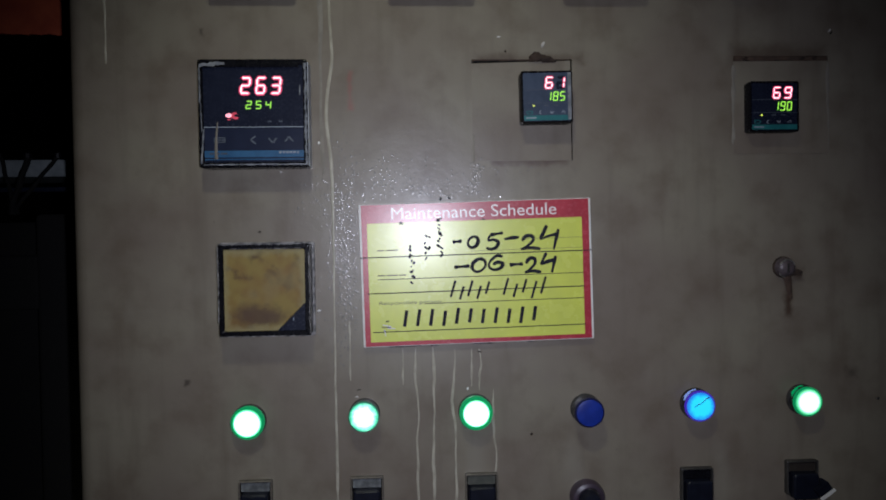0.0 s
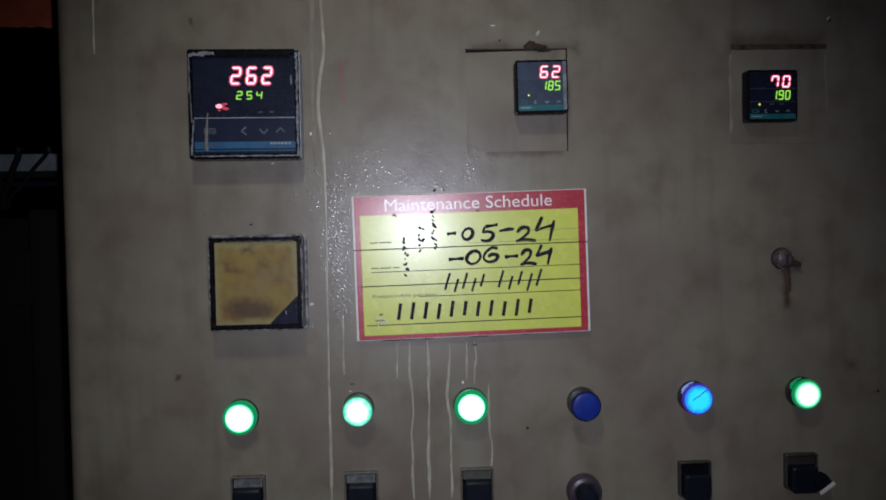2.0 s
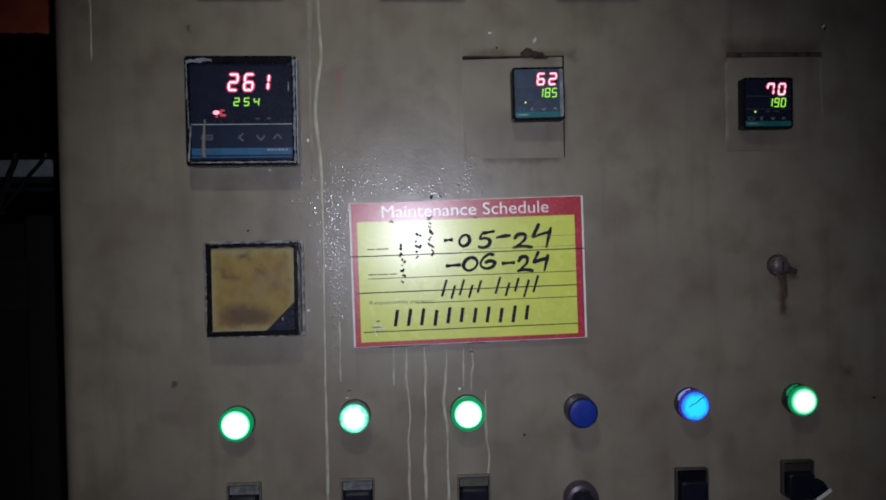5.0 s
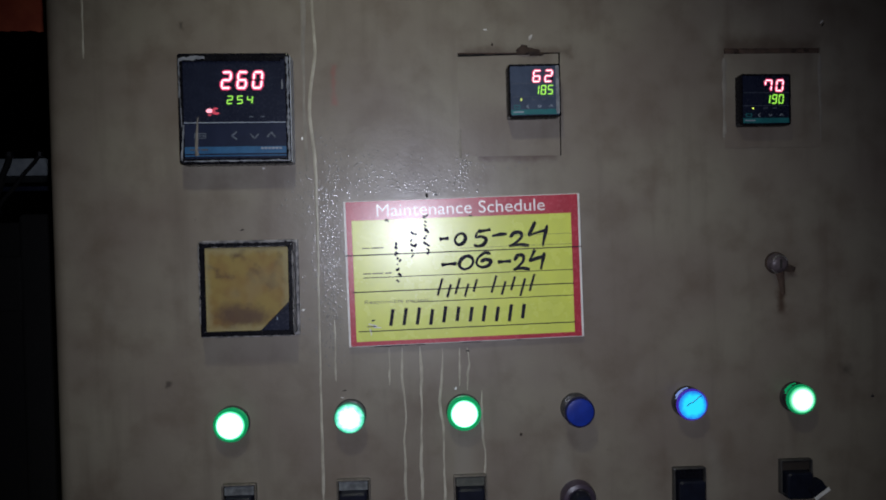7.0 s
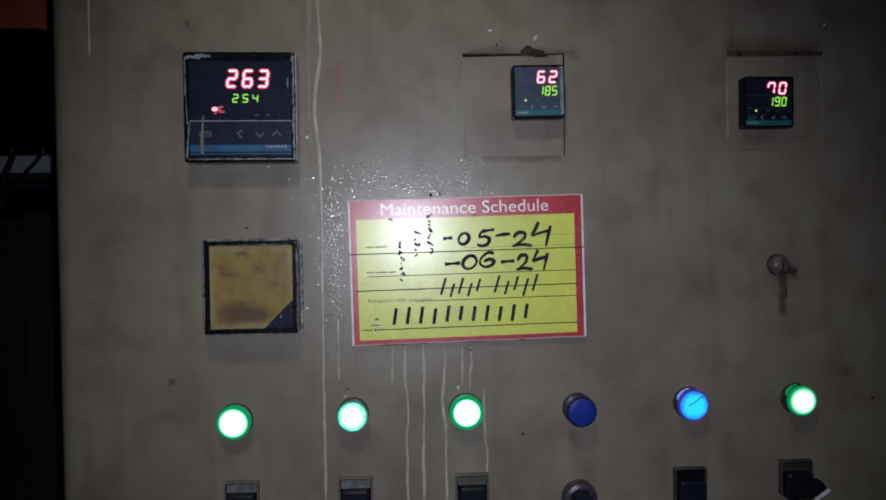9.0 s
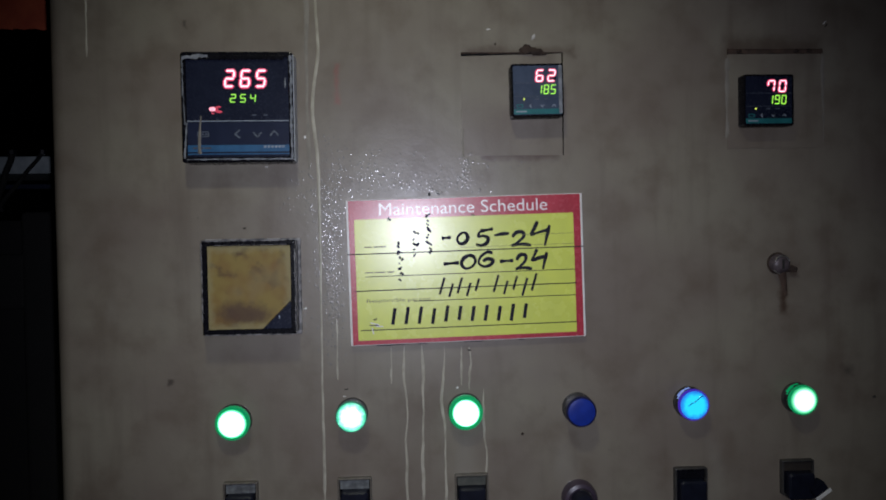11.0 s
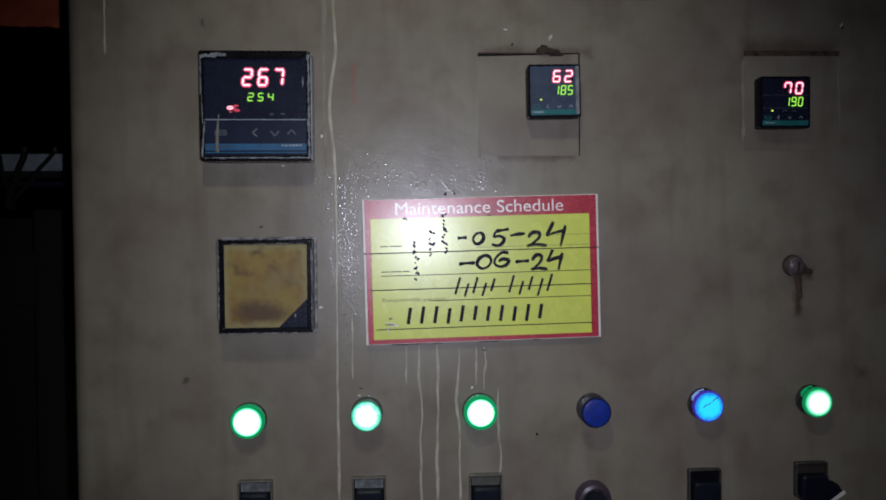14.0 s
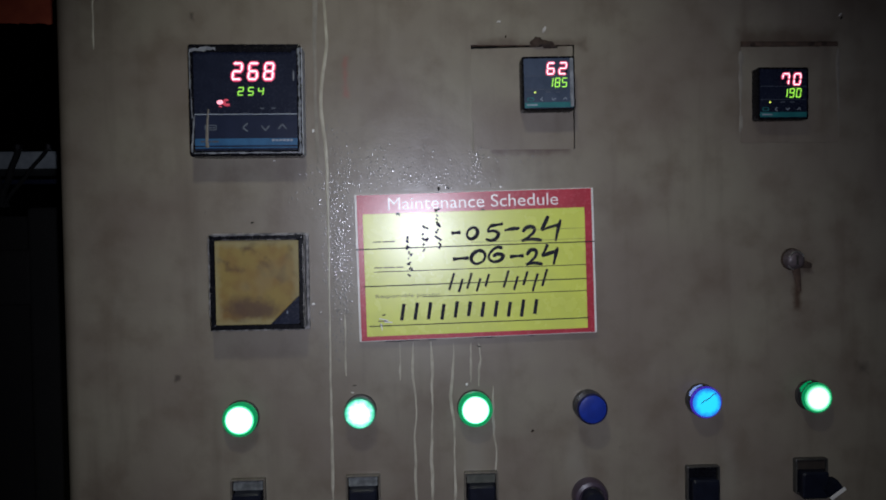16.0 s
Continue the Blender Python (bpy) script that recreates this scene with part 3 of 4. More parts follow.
def segment_mesh(length, width, core, rim_mat):
    """A sliver with one lit and one dark face, so that it shows dark when it is turned over."""
    def ring(l, w, y):
        return [(-l / 2, y, 0), (-l / 2 + w / 2, y, -w / 2), (l / 2 - w / 2, y, -w / 2), (l / 2, y, 0), (l / 2 - w / 2, y, w / 2), (-l / 2 + w / 2, y, w / 2)]
    e = width * 0.30
    bm = loft([ring(length - 2 * e, width - 2 * e, 0.00008), ring(length, width, 0.0), ring(length - 2 * e, width - 2 * e, -0.0004)], mats=[2, 1, 0])
    bmesh.ops.recalc_face_normals(bm, faces=bm.faces)
    me = bpy.data.meshes.new("segment")
    bm.to_mesh(me)
    bm.free()
    for mat in (core, rim_mat, NAVY):
        me.materials.append(mat)
    return me


def figure(parent, shown, cx, cz, w, h, stroke, y, core, rim_mat, slant=7.0, changes=()):
    """One figure (H: a seven with a hook); changes: (seconds, next figure) rows. Segments that never light are not seen and not built."""
    hor, ver = segment_mesh(w - stroke * 0.3, stroke, core, rim_mat), segment_mesh(h / 2 - stroke * 0.12, stroke, core, rim_mat)
    lean = math.tan(radians(slant))
    hw, hh = (w - stroke) / 2, (h - stroke) / 2
    spots = {"a": (0, hh, 0), "g": (0, 0, 0), "d": (0, -hh, 0), "f": (-hw, hh / 2, 1), "b": (hw, hh / 2, 1), "e": (-hw, -hh / 2, 1), "c": (hw, -hh / 2, 1)}
    used = set(FIGURES[shown]).union(*[FIGURES[c] for _, c in changes])
    for key in sorted(used):
        ux, uz, upright = spots[key]
        ob = new("segment", ver if upright else hor)
        ob.parent = parent
        base = Matrix.Translation((cx + ux + lean * uz, y, cz + uz)) @ (pose(0, 0, 0, 0, -90 + slant, 0) if upright else Matrix.Identity(4))
        lit = key in FIGURES[shown]
        turn = 0 if lit else 180
        ob.matrix_basis = base @ pose(0, 0, 0, turn, 0, 0)
        rows = [(0.0, base @ pose(0, 0, 0, turn, 0, 0))]
        for t, c in changes:
            if (key in FIGURES[c]) != lit:
                lit = not lit
                for k in range(4):
                    if k == 0 and t <= 0:
                        continue
                    rows.append((t + k / 30, base @ pose(0, 0, 0, turn + 60 * k, 0, 0)))
                turn += 180
        if len(rows) > 1:
            rows.append((16.0, rows[-1][1]))
            TURNING.append((ob, rows))


# ---- temperature controllers ----
def torn_strip(x0, z0, x1, z1, width, y, seed, n=9):
    """A ragged strip of old protective film."""
    rnd = random.Random(seed)
    d = Vector((x1 - x0, 0, z1 - z0))
    s = Vector((-d.z, 0, d.x)).normalized()
    bm = bmesh.new()
    a, b = [], []
    for i in range(n + 1):
        p = Vector((x0, y, z0)) + d * (i / n)
        a.append(bm.verts.new(p + s * width * rnd.uniform(0.25, 1.0) * 0.5 + Vector((0, -rnd.uniform(0, 0.0005), 0))))
        b.append(bm.verts.new(p - s * width * rnd.uniform(0.25, 1.0) * 0.5))
    top = [bm.faces.new((a[i], a[i + 1], b[i + 1], b[i])) for i in range(n)]
    for v in bmesh.ops.extrude_face_region(bm, geom=top)["geom"]:
        if isinstance(v, bmesh.types.BMVert):
            v.co.y -= 0.0003
    return bm


def chevron(cx, cz, s, turn, y, width):
    bm = bmesh.new()
    for sign in (1, -1):
        m = Matrix.Translation((cx, y, cz)) @ pose(0, 0, 0, 0, turn, 0) @ pose(0, 0, 0, 0, 40 * sign, 0) @ Matrix.Translation((-s / 2, 0, 0)) @ Matrix.Diagonal((s, 0.0003, width, 1))
        bmesh.ops.create_cube(bm, size=1, matrix=m)
    return bm


def large_controller():
    c = thing("temperature_controller", (-0.1774, 0, 1.5735), "large square temperature controller with torn film on its face", "controller", "temperature controllers")
    c.scale = (0.985, 1, 0.978)
    F = -0.0165
    part("housing", box(-0.0435, 0.0435, 0.0, 0.075, -0.0435, 0.0435), BLACK, c)
    part("bezel", rim(0.0985, 0.0990, 0.0042, 0.0, -0.0178, 0.0025, band_z=0.0050), BLACK, c, "scratched black bezel", True)
    part("hood", box(-0.0445, 0.0415, -0.0184, -0.0158, 0.0425, 0.0462, 0.0004), BLACK, c, "black upper lip")
    face = part("display_window", plate(0.0905, 0.0895, -0.001, F, 0.001, 0, 0.0, 0.0003), NAVY, c, "glossy navy display window")
    part("keypad", plate(0.0895, 0.0300, F + 0.0002, F - 0.0004, 0.001, 0, -0.0282, 0.0002), KEYPAD, c, "navy keypad strip")
    part("divider", plate(0.0895, 0.0009, F + 0.0002, F - 0.0006, 0.0003, 0, -0.0122, 0.0001), PRINT, c, "thin pinkish line")
    part("blue_strip", plate(0.0895, 0.0062, F, F - 0.0007, 0.0004, 0, -0.0368, 0.0001), BLUE, c)
    part("lower_line", plate(0.0895, 0.0012, F, F - 0.0007, 0.0004, 0, -0.0418, 0.0001), BLUE, c)
    for i in range(6):
        part("print_bar", box(0.0225 + i * 0.0032, 0.0247 + i * 0.0032, F - 0.0011, F - 0.0006, -0.0364, -0.0345), PRINT, c)
    for x0, w in ((-0.0400, 0.0042), (-0.0340, 0.003), (-0.0300, 0.006)):
        part("print_bar", box(x0, x0 + w, F - 0.0011, F - 0.0006, -0.0372, -0.0356), FAINT, c)
    part("arrow_key", chevron(-0.0030, -0.0240, 0.0056, 180, F - 0.0006, 0.0013), KEY_PRINT, c, "grey arrow mark")
    part("arrow_key", chevron(0.0168, -0.0268, 0.0056, 90, F - 0.0006, 0.0013), KEY_PRINT, c, "grey arrow mark")
    part("arrow_key", chevron(0.0316, -0.0212, 0.0056, -90, F - 0.0006, 0.0013), KEY_PRINT, c, "grey arrow mark")
    part("set_key", rim(0.0105, 0.0050, 0.0009, F - 0.0002, F - 0.0007, 0.0012, -0.0310, -0.0240, 0.0001), KEY_PRINT, c, "worn grey key mark")
    part("set_mark", box(-0.0338, -0.0300, F - 0.0007, F - 0.0003, -0.0247, -0.0234), KEY_PRINT, c)
    part("set_mark", box(-0.0291, -0.0272, F - 0.0007, F - 0.0003, -0.0247, -0.0234), KEY_PRINT, c)
    for x in (0.0125, 0.0225):
        part("unlit_mark", box(x, x + 0.0036, F - 0.0005, F - 0.0001, -0.0078, -0.0064), FAINT, c)
    led = lathe([(0.0024, F), (0.0022, F - 0.0007), (0.0012, F - 0.0011)], 16)
    bmesh.ops.scale(led, vec=(1.25, 1, 0.85), verts=led.verts)
    part("output_led", led, RED_LED, c, "lit red output lamp", True, (-0.0225, 0, -0.0015))
    # the lamp's smeared red light is built as faintly glowing blobs
    bm = bmesh.new()
    for x, z, rx, rz in ((-0.0172, 0.0004, 0.0026, 0.0011), (-0.0165, -0.0038, 0.0030, 0.0013), (-0.0192, -0.0020, 0.0020, 0.0022), (-0.0222, -0.0052, 0.0016, 0.0008)):
        blob = lathe([(1.0, F + 0.0001), (0.8, F - 0.0003), (0.3, F - 0.0004)], 14)
        bmesh.ops.transform(blob, matrix=Matrix.Translation((x, 0, z)) @ Matrix.Diagonal((rx, 1, rz, 1)), verts=blob.verts)
        me = bpy.data.meshes.new("blob")
        blob.to_mesh(me)
        blob.free()
        bm.from_mesh(me)
        bpy.data.meshes.remove(me)
    part("led_smear", bm, RED_SMEAR, c, "red smear of the lamp's light, drawn as glowing blobs")
    # torn remains of film
    y = F - 0.0015
    part("film_shred", torn_strip(-0.0478, 0.0440, -0.0250, 0.0455, 0.0052, y - 0.0006, 1), FILM, c, "torn grey film")
    part("film_shred", torn_strip(-0.0476, 0.043, -0.0476, 0.010, 0.0020, y - 0.0003, 2, 14), FILM, c, "torn grey film")
    part("film_shred", torn_strip(-0.0470, 0.010, -0.0460, -0.016, 0.0016, y - 0.0003, 3), FILM, c, "torn grey film")
    part("film_shred", torn_strip(-0.0445, -0.014, -0.0472, -0.046, 0.0022, y - 0.0003, 4), FILM, c, "torn grey film")
    part("film_shred", torn_strip(0.0474, 0.046, 0.0475, -0.047, 0.0032, y - 0.0003, 5, 40), FILM, c, "grey film edge")
    # the light on this side wall is put into the film's pale colour
    part("lit_side_film", box(0.0493, 0.0499, -0.0176, -0.0008, -0.0480, 0.0470, 0.0001), LIT_SIDE_FILM, c, "film on the side, coloured pale for the light on that wall")
    part("film_shred", torn_strip(0.0424, 0.026, 0.0424, 0.017, 0.0016, y, 6), FILM, c, "torn grey film")
    part("film_shred", torn_strip(-0.0450, -0.0466, 0.0470, -0.0466, 0.0018, y - 0.0003, 7, 34), FILM, c, "grey film edge")
    part("dried_run", tube([(-0.0325 - 0.0018 * math.sin(i / 9), F - 0.0006, -0.0075 - i * 0.0019) for i in range(19)], lambda f: 0.0006 + 0.0011 * f, 6, 0.4), DRIED, c, "dried drip", True)
    F2 = F - 0.0001
    figure(face, "2", -0.0068, 0.0257, 0.0114, 0.0182, 0.0042, F2, RED_CORE, RED_RIM)
    figure(face, "6", 0.0070, 0.0257, 0.0114, 0.0182, 0.0042, F2, RED_CORE, RED_RIM)
    figure(face, "3", 0.0208, 0.0257, 0.0114, 0.0182, 0.0042, F2, RED_CORE, RED_RIM, changes=(
        (0.5, "2"), (2.5, "1"), (3.0, "0"), (4.0, "1"), (6.5, "0"), (7.5, "1"), (8.5, "3"), (9.0, "6"), (10.5, "5"), (11.5, "6"), (13.5, "7"), (15.5, "8")))
    for i, ch in enumerate("254"):
        figure(face, ch, -0.0042 + i * 0.0088, 0.0081, 0.0056, 0.0080, 0.0014, F2, GREEN_CORE, GREEN_RIM)
    return c


def small_controller(x, z, label, face_mat, red, green, changes, tilt=0.0, deep=0.0155):
    c = thing("temperature_controller", (x, 0, z), label, "controller", "temperature controllers")
    c.rotation_euler = (0, radians(tilt), 0)
    F = -deep
    part("housing", box(-0.0215, 0.0215, -0.0005, 0.08, -0.0215, 0.0215), BLACK, c)
    part("bezel", loft([rrect(0.0475, 0.0475, 0.002, 0.0007), rrect(0.0475, 0.0475, 0.002, F + 0.0005), rrect(0.0462, 0.0462, 0.002, F - 0.0004),
                        rrect(0.0446, 0.0446, 0.001, F - 0.0004), rrect(0.0444, 0.0444, 0.001, F + 0.001)], True, True), BLACK, c, "", True)
    face = part("display_window", plate(0.0442, 0.0442, F + 0.0012, F + 0.0002, 0.001, 0, 0, 0.0002), face_mat, c, "glossy bluish display window")
    G = F + 0.0002
    part("teal_strip", plate(0.0436, 0.0046, G + 0.0001, G - 0.0003, 0.0004, 0, -0.0192, 0.0001), TEAL, c)
    part("brand_bar", box(-0.0200, -0.0105, G - 0.0006, G - 0.0002, -0.0198, -0.0186), PRINT, c)
    part("set_key", rim(0.0062, 0.0034, 0.0008, G, G - 0.0004, 0.001, -0.0165, -0.0142, 0.0001), TEAL, c, "teal key mark")
    part("arrow_key", chevron(-0.0078, -0.0142, 0.0026, 180, G - 0.0003, 0.0007), PRINT, c)
    part("arrow_key", chevron(0.0040, -0.0154, 0.0026, 90, G - 0.0003, 0.0007), PRINT, c)
    part("arrow_key", chevron(0.0145, -0.0130, 0.0026, -90, G - 0.0003, 0.0007), PRINT, c)
    for z0 in (0.0062, -0.0058):
        part("face_line", box(-0.0215, 0.0215, G - 0.0002, G + 0.0001, z0, z0 + 0.0005), FAINT, c)
    for x0 in (-0.0030, 0.0060):
        part("unlit_mark", box(x0, x0 + 0.0042, G - 0.0004, G, -0.0085, -0.0073), FAINT, c)
    part("status_led", lathe([(0.0009, G), (0.0008, G - 0.0005), (0.0004, G - 0.0007)], 12), AMBER_LED, c, "lit yellow-green dot", True, (-0.0125, 0, -0.0080))
    G2 = G - 0.0001
    for i, ch in enumerate(red):
        figure(face, ch, 0.0021 + i * 0.0108, 0.0128, 0.0088, 0.0127, 0.0030, G2, RED_CORE, RED_RIM, changes=changes.get(i, ()))
    for i, ch in enumerate(green):
        figure(face, ch, 0.0016 + i * 0.0063, 0.0004, 0.0052, 0.0090, 0.0014, G2, GREEN_CORE, GREEN_RIM)
    if tilt:
        part("pale_strip", plate(0.0032, 0.0430, G + 0.0001, G - 0.0006, 0.0004, 0.0208, 0.0004, 0.0001), FILM, c, "pale strip along one side of the face")
    return c


large_controller()
small_controller(0.0891, 1.5879, "small slate-blue temperature controller set crooked in a patch plate, a reflection put into its face colour", SHEEN_SLATE, "61", "185", {1: ((0.0, "2"),)}, tilt=-0.8)
small_controller(0.3057, 1.5787, "small square black temperature controller set in a patch plate", NAVY, "69", "190", {0: ((0.7, "H"),), 1: ((0.7, "0"),)}, deep=0.0115)


# ---- the blank instrument ----
def blank_instrument():
    c = thing("blank_instrument", (-0.1704, 0, 1.4147), "dead panel instrument with an aged yellow dial and worn black frame", "panel meter")
    F = -0.0190
    part("gasket", rim(0.0868, 0.0872, 0.0060, 0.0, -0.0022, 0.0015, -0.0004, -0.0004, 0.0006), WORN, c, "chipped pale gasket against the panel", True)
    part("case", rim(0.0806, 0.0824, 0.0036, -0.0021, F + 0.0012, 0.0012, ease=0.0006), SCUFFED, c, "scuffed dark case", True)
    part("frame", rim(0.0816, 0.0832, 0.0046, F + 0.0013, F, 0.0012, ease=0.0005), BLACK, c, "black frame", True)
    part("backing", plate(0.0733, 0.0752, F + 0.0120, F + 0.0052, 0.001), NAVY, c, "dark navy backing seen at the cut corner")
    w, h, cut = 0.0728, 0.0740, 0.0255

    def ring(g, y):
        return [(-w / 2 + g, y, -h / 2 + g), (w / 2 - cut, y, -h / 2 + g), (w / 2 - g, y, -h / 2 + cut), (w / 2 - g, y, h / 2 - g), (-w / 2 + g, y, h / 2 - g)]
    part("dial", loft([ring(0, F + 0.0050), ring(0, F + 0.0018), ring(0.0004, F + 0.0014)]), AGED, c, "aged yellow dial plate with a corner cut away")
    part("navy_fleck", box(0.0242, 0.0254, F + 0.0046, F + 0.0053, -0.0285, -0.0255, 0.0002), PRINT, c, "pale fleck on the backing")
    for i, (x0, z0, x1, z1, wd) in enumerate(((-0.0408, 0.0415, 0.0330, 0.0417, 0.0018), (-0.0400, -0.0416, 0.0408, -0.0416, 0.0014), (-0.0410, 0.040, -0.0408, -0.030, 0.0016),
                                              (0.0402, 0.034, 0.0403, -0.040, 0.0012), (-0.030, 0.0375, 0.034, 0.0377, 0.0007))):
        part("flaked_paint", torn_strip(x0, z0, x1, z1, wd, F - 0.0002, 30 + i, 30), WORN, c, "flaked pale paint")
    for i, (y0, wd) in enumerate(((-0.0150, 0.0030), (-0.0040, 0.0018))):
        strip = torn_strip(-0.040, 0.0, 0.040, 0.0, wd, -0.0004, 60 + i, 26)
        bmesh.ops.transform(strip, matrix=Matrix.Translation((0.0402, y0, 0)) @ pose(0, 0, 0, 0, 0, 90) @ pose(0, 0, 0, 0, 90, 0), verts=strip.verts)
        part("flaked_paint", strip, WORN, c, "flaked pale paint on the case")
    return c


blank_instrument()


# ---- the notice ----
# pen strokes of each sign in a unit box, x to the right and z up
PEN = {"-": [((0, 0.4), (0.5, 0.55), (1, 0.6))],
       "0": [((0.55, 0.95), (0.15, 0.7), (0.0, 0.3), (0.3, 0.0), (0.75, 0.12), (1.0, 0.5), (0.85, 0.85), (0.5, 0.93))],
       "2": [((0.08, 0.62), (0.3, 0.95), (0.62, 0.92), (0.6, 0.55), (0.2, 0.12), (0.02, 0.02), (0.5, 0.1), (1.0, 0.0))],
       "4": [((0.36, 1.0), (0.16, 0.68), (0.02, 0.46), (0.4, 0.55), (1.0, 0.66)), ((0.98, 0.84), (0.84, 0.45), (0.7, 0.0))],
       "5": [((1.0, 0.98), (0.6, 0.92), (0.28, 0.88)), ((0.28, 0.88), (0.16, 0.55), (0.45, 0.58), (0.72, 0.42), (0.6, 0.12), (0.3, 0.0), (0.02, 0.1))],
       "6": [((0.98, 0.9), (0.6, 0.98), (0.15, 0.65), (0.02, 0.25), (0.35, 0.0), (0.8, 0.1), (0.98, 0.4), (0.6, 0.52), (0.3, 0.35))]}


def written(name, signs, parent, material, y, width, label, seed):
    """Signs written with a marker: each (sign, x0, x1, z0, z1), in smooth strokes of uneven width, joined into one mesh."""
    rnd = random.Random(seed)
    bm = bmesh.new()
    for sign, x0, x1, z0, z1 in signs:
        for stroke in PEN[sign]:
            q = [stroke[0], *stroke, stroke[-1]]
            pts = []
            for i in range(1, len(q) - 2):
                for k in range(5):
                    t = k / 5
                    a, b, c, d = q[i - 1:i + 3]
                    pts.append([0.5 * (2 * b[j] + (c[j] - a[j]) * t + (2 * a[j] - 5 * b[j] + 4 * c[j] - d[j]) * t * t + (3 * b[j] - a[j] - 3 * c[j] + d[j]) * t ** 3) for j in (0, 1)])
            pts.append(list(q[-1]))
            ph = rnd.uniform(0, 6)
            path = [(x0 + (x1 - x0) * px, y, z0 + (z1 - z0) * pz) for px, pz in pts]
            tube(path, lambda f: width * (0.85 + 0.2 * math.sin(7 * f + ph)) * (0.75 if f < 0.04 or f > 0.97 else 1), 8, 0.12, bm)
    return part(name, bm, material, parent, label, True)


def notice():
    c = thing("maintenance_notice", (-0.0825, 0, 1.4911), "red and yellow printed maintenance notice board, filled in with black marker", "notice")
    c.rotation_euler = (0, radians(-1.15), 0)
    W, H, B = 0.2170, 0.1326, -0.0048
    part("backing_sheet", plate(W, H, 0.0, B, 0.0008, W / 2 - 0.0034, -H / 2, 0.0002), WHITE, c, "white vinyl-faced board")
    part("red_border", plate(W - 0.0040, H - 0.0012, B + 0.0002, B - 0.00025, 0.0004, W / 2 - 0.0034, -H / 2, 0.0001), RED, c, "red printed border")
    part("yellow_field", plate(W - 0.0156, H - 0.0222, B, B - 0.0005, 0.0003, W / 2 - 0.0042, -H / 2 - 0.0066, 0.0001), YELLOW, c, "yellow writing field")
    Y = B - 0.0005
    lettering("heading", "Maintenance Schedule", c, LETTER, 0.0265, 0.1810, -0.0146, -0.0034, B - 0.00025, 0.0, label="white printed heading")
    for v, x0, x1, w in ((0.0492, -0.0034, W - 0.0034, 0.0009), (0.0828, 0.002, 0.206, 0.0009), (0.0700, 0.012, 0.205, 0.0006), (0.0938, 0.055, 0.205, 0.0006), (0.1188, 0.006, 0.206, 0.0008), (0.0462, 0.10, 0.205, 0.0003), (0.0365, 0.150, 0.205, 0.0003)):
        part("ruled_line", box(x0, x1, Y - 0.0002, Y + 0.0001, -v - w / 2, -v + w / 2), INK if w > 0.0005 else PALE_INK, c)
    written("date", (("-", 0.0827, 0.0912, -0.0384, -0.0358), ("0", 0.0969, 0.1066, -0.0430, -0.0320), ("5", 0.1135, 0.1300, -0.0452, -0.0300), ("-", 0.1310, 0.1450, -0.0395, -0.0318),
                     ("2", 0.1462, 0.1650, -0.0465, -0.0335), ("4", 0.1650, 0.1830, -0.0475, -0.0246)), c, INK, Y, 0.00172, "black handwritten date", 3)
    written("date", (("-", 0.0834, 0.0978, -0.0622, -0.0590), ("0", 0.1000, 0.1129, -0.0657, -0.0529), ("6", 0.1157, 0.1293, -0.0645, -0.0512), ("-", 0.1353, 0.1480, -0.0615, -0.0590),
                     ("2", 0.1496, 0.1650, -0.0683, -0.0545), ("4", 0.1650, 0.1795, -0.0690, -0.0504)), c, INK, Y, 0.00172, "black handwritten date", 4)
    # the name and the telephone number, as bars
    rnd = random.Random(5)
    def stroke(x, z, l, w, turn):
        m = Matrix.Translation((x, Y - 0.0001, z)) @ pose(0, 0, 0, 0, turn, 0) @ Matrix.Diagonal((l, 0.0004, w, 1))
        bm = bmesh.new()
        bmesh.ops.create_cube(bm, size=1, matrix=m)
        part("ink_bar", bm, INK, c)
    for i in range(11):
        stroke(0.0365 + i * 0.0121, -0.1072 + rnd.uniform(-0.001, 0.001), 0.0150 + rnd.uniform(-0.002, 0.001), 0.0031, -80)
    for x0, x1, v in ((0.0775, 0.1180, 0.0850), (0.1268, 0.1710, 0.0845)):
        for k in range(5):
            stroke(x0 + (x1 - x0) * (k + 0.5) / 5, -v + 0.004 * (1 - k % 2), 0.012 + rnd.uniform(0, 0.005), 0.0021, -72)
    # small print
    lettering("small_print", "Responsible person", c, PALE_INK, 0.0125, 0.0700, -0.0945, -0.0905, Y, 0.0, label="small faded print")
    for x, v, ws in ((0.012, 0.0435, (0.007, 0.011)), (0.012, 0.0668, (0.007, 0.010, 0.006)), (0.014, 0.1150, (0.008,))):
        for w in ws:
            part("print_bar", box(x, x + w, Y - 0.0002, Y + 0.0001, -v, -v + 0.0010), PALE_INK, c)
            x += w + 0.0015
    # rubbed-out remains of older writing
    for cx, v0, v1, n in ((0.0440, 0.0375, 0.0740, 13), (0.0590, 0.0280, 0.0520, 7), (0.0700, 0.0130, 0.0510, 12)):
        for i in range(n):
            stroke(cx + rnd.uniform(-0.0022, 0.0022), -(v0 + (v1 - v0) * (i + rnd.random()) / n), rnd.uniform(0.0016, 0.0046), rnd.uniform(0.0012, 0.0024), rnd.choice((0, 90, 40, -50)))
    for x, v in ((0.0345, 0.0180), (0.0360, 0.0185), (0.112, 0.017), (0.0810, -0.0035), (0.0195, 0.1090), (0.021, 0.1145), (0.0170, 0.1180)):
        stroke(x, -v, 0.0030, 0.0012, rnd.uniform(-80, 80))
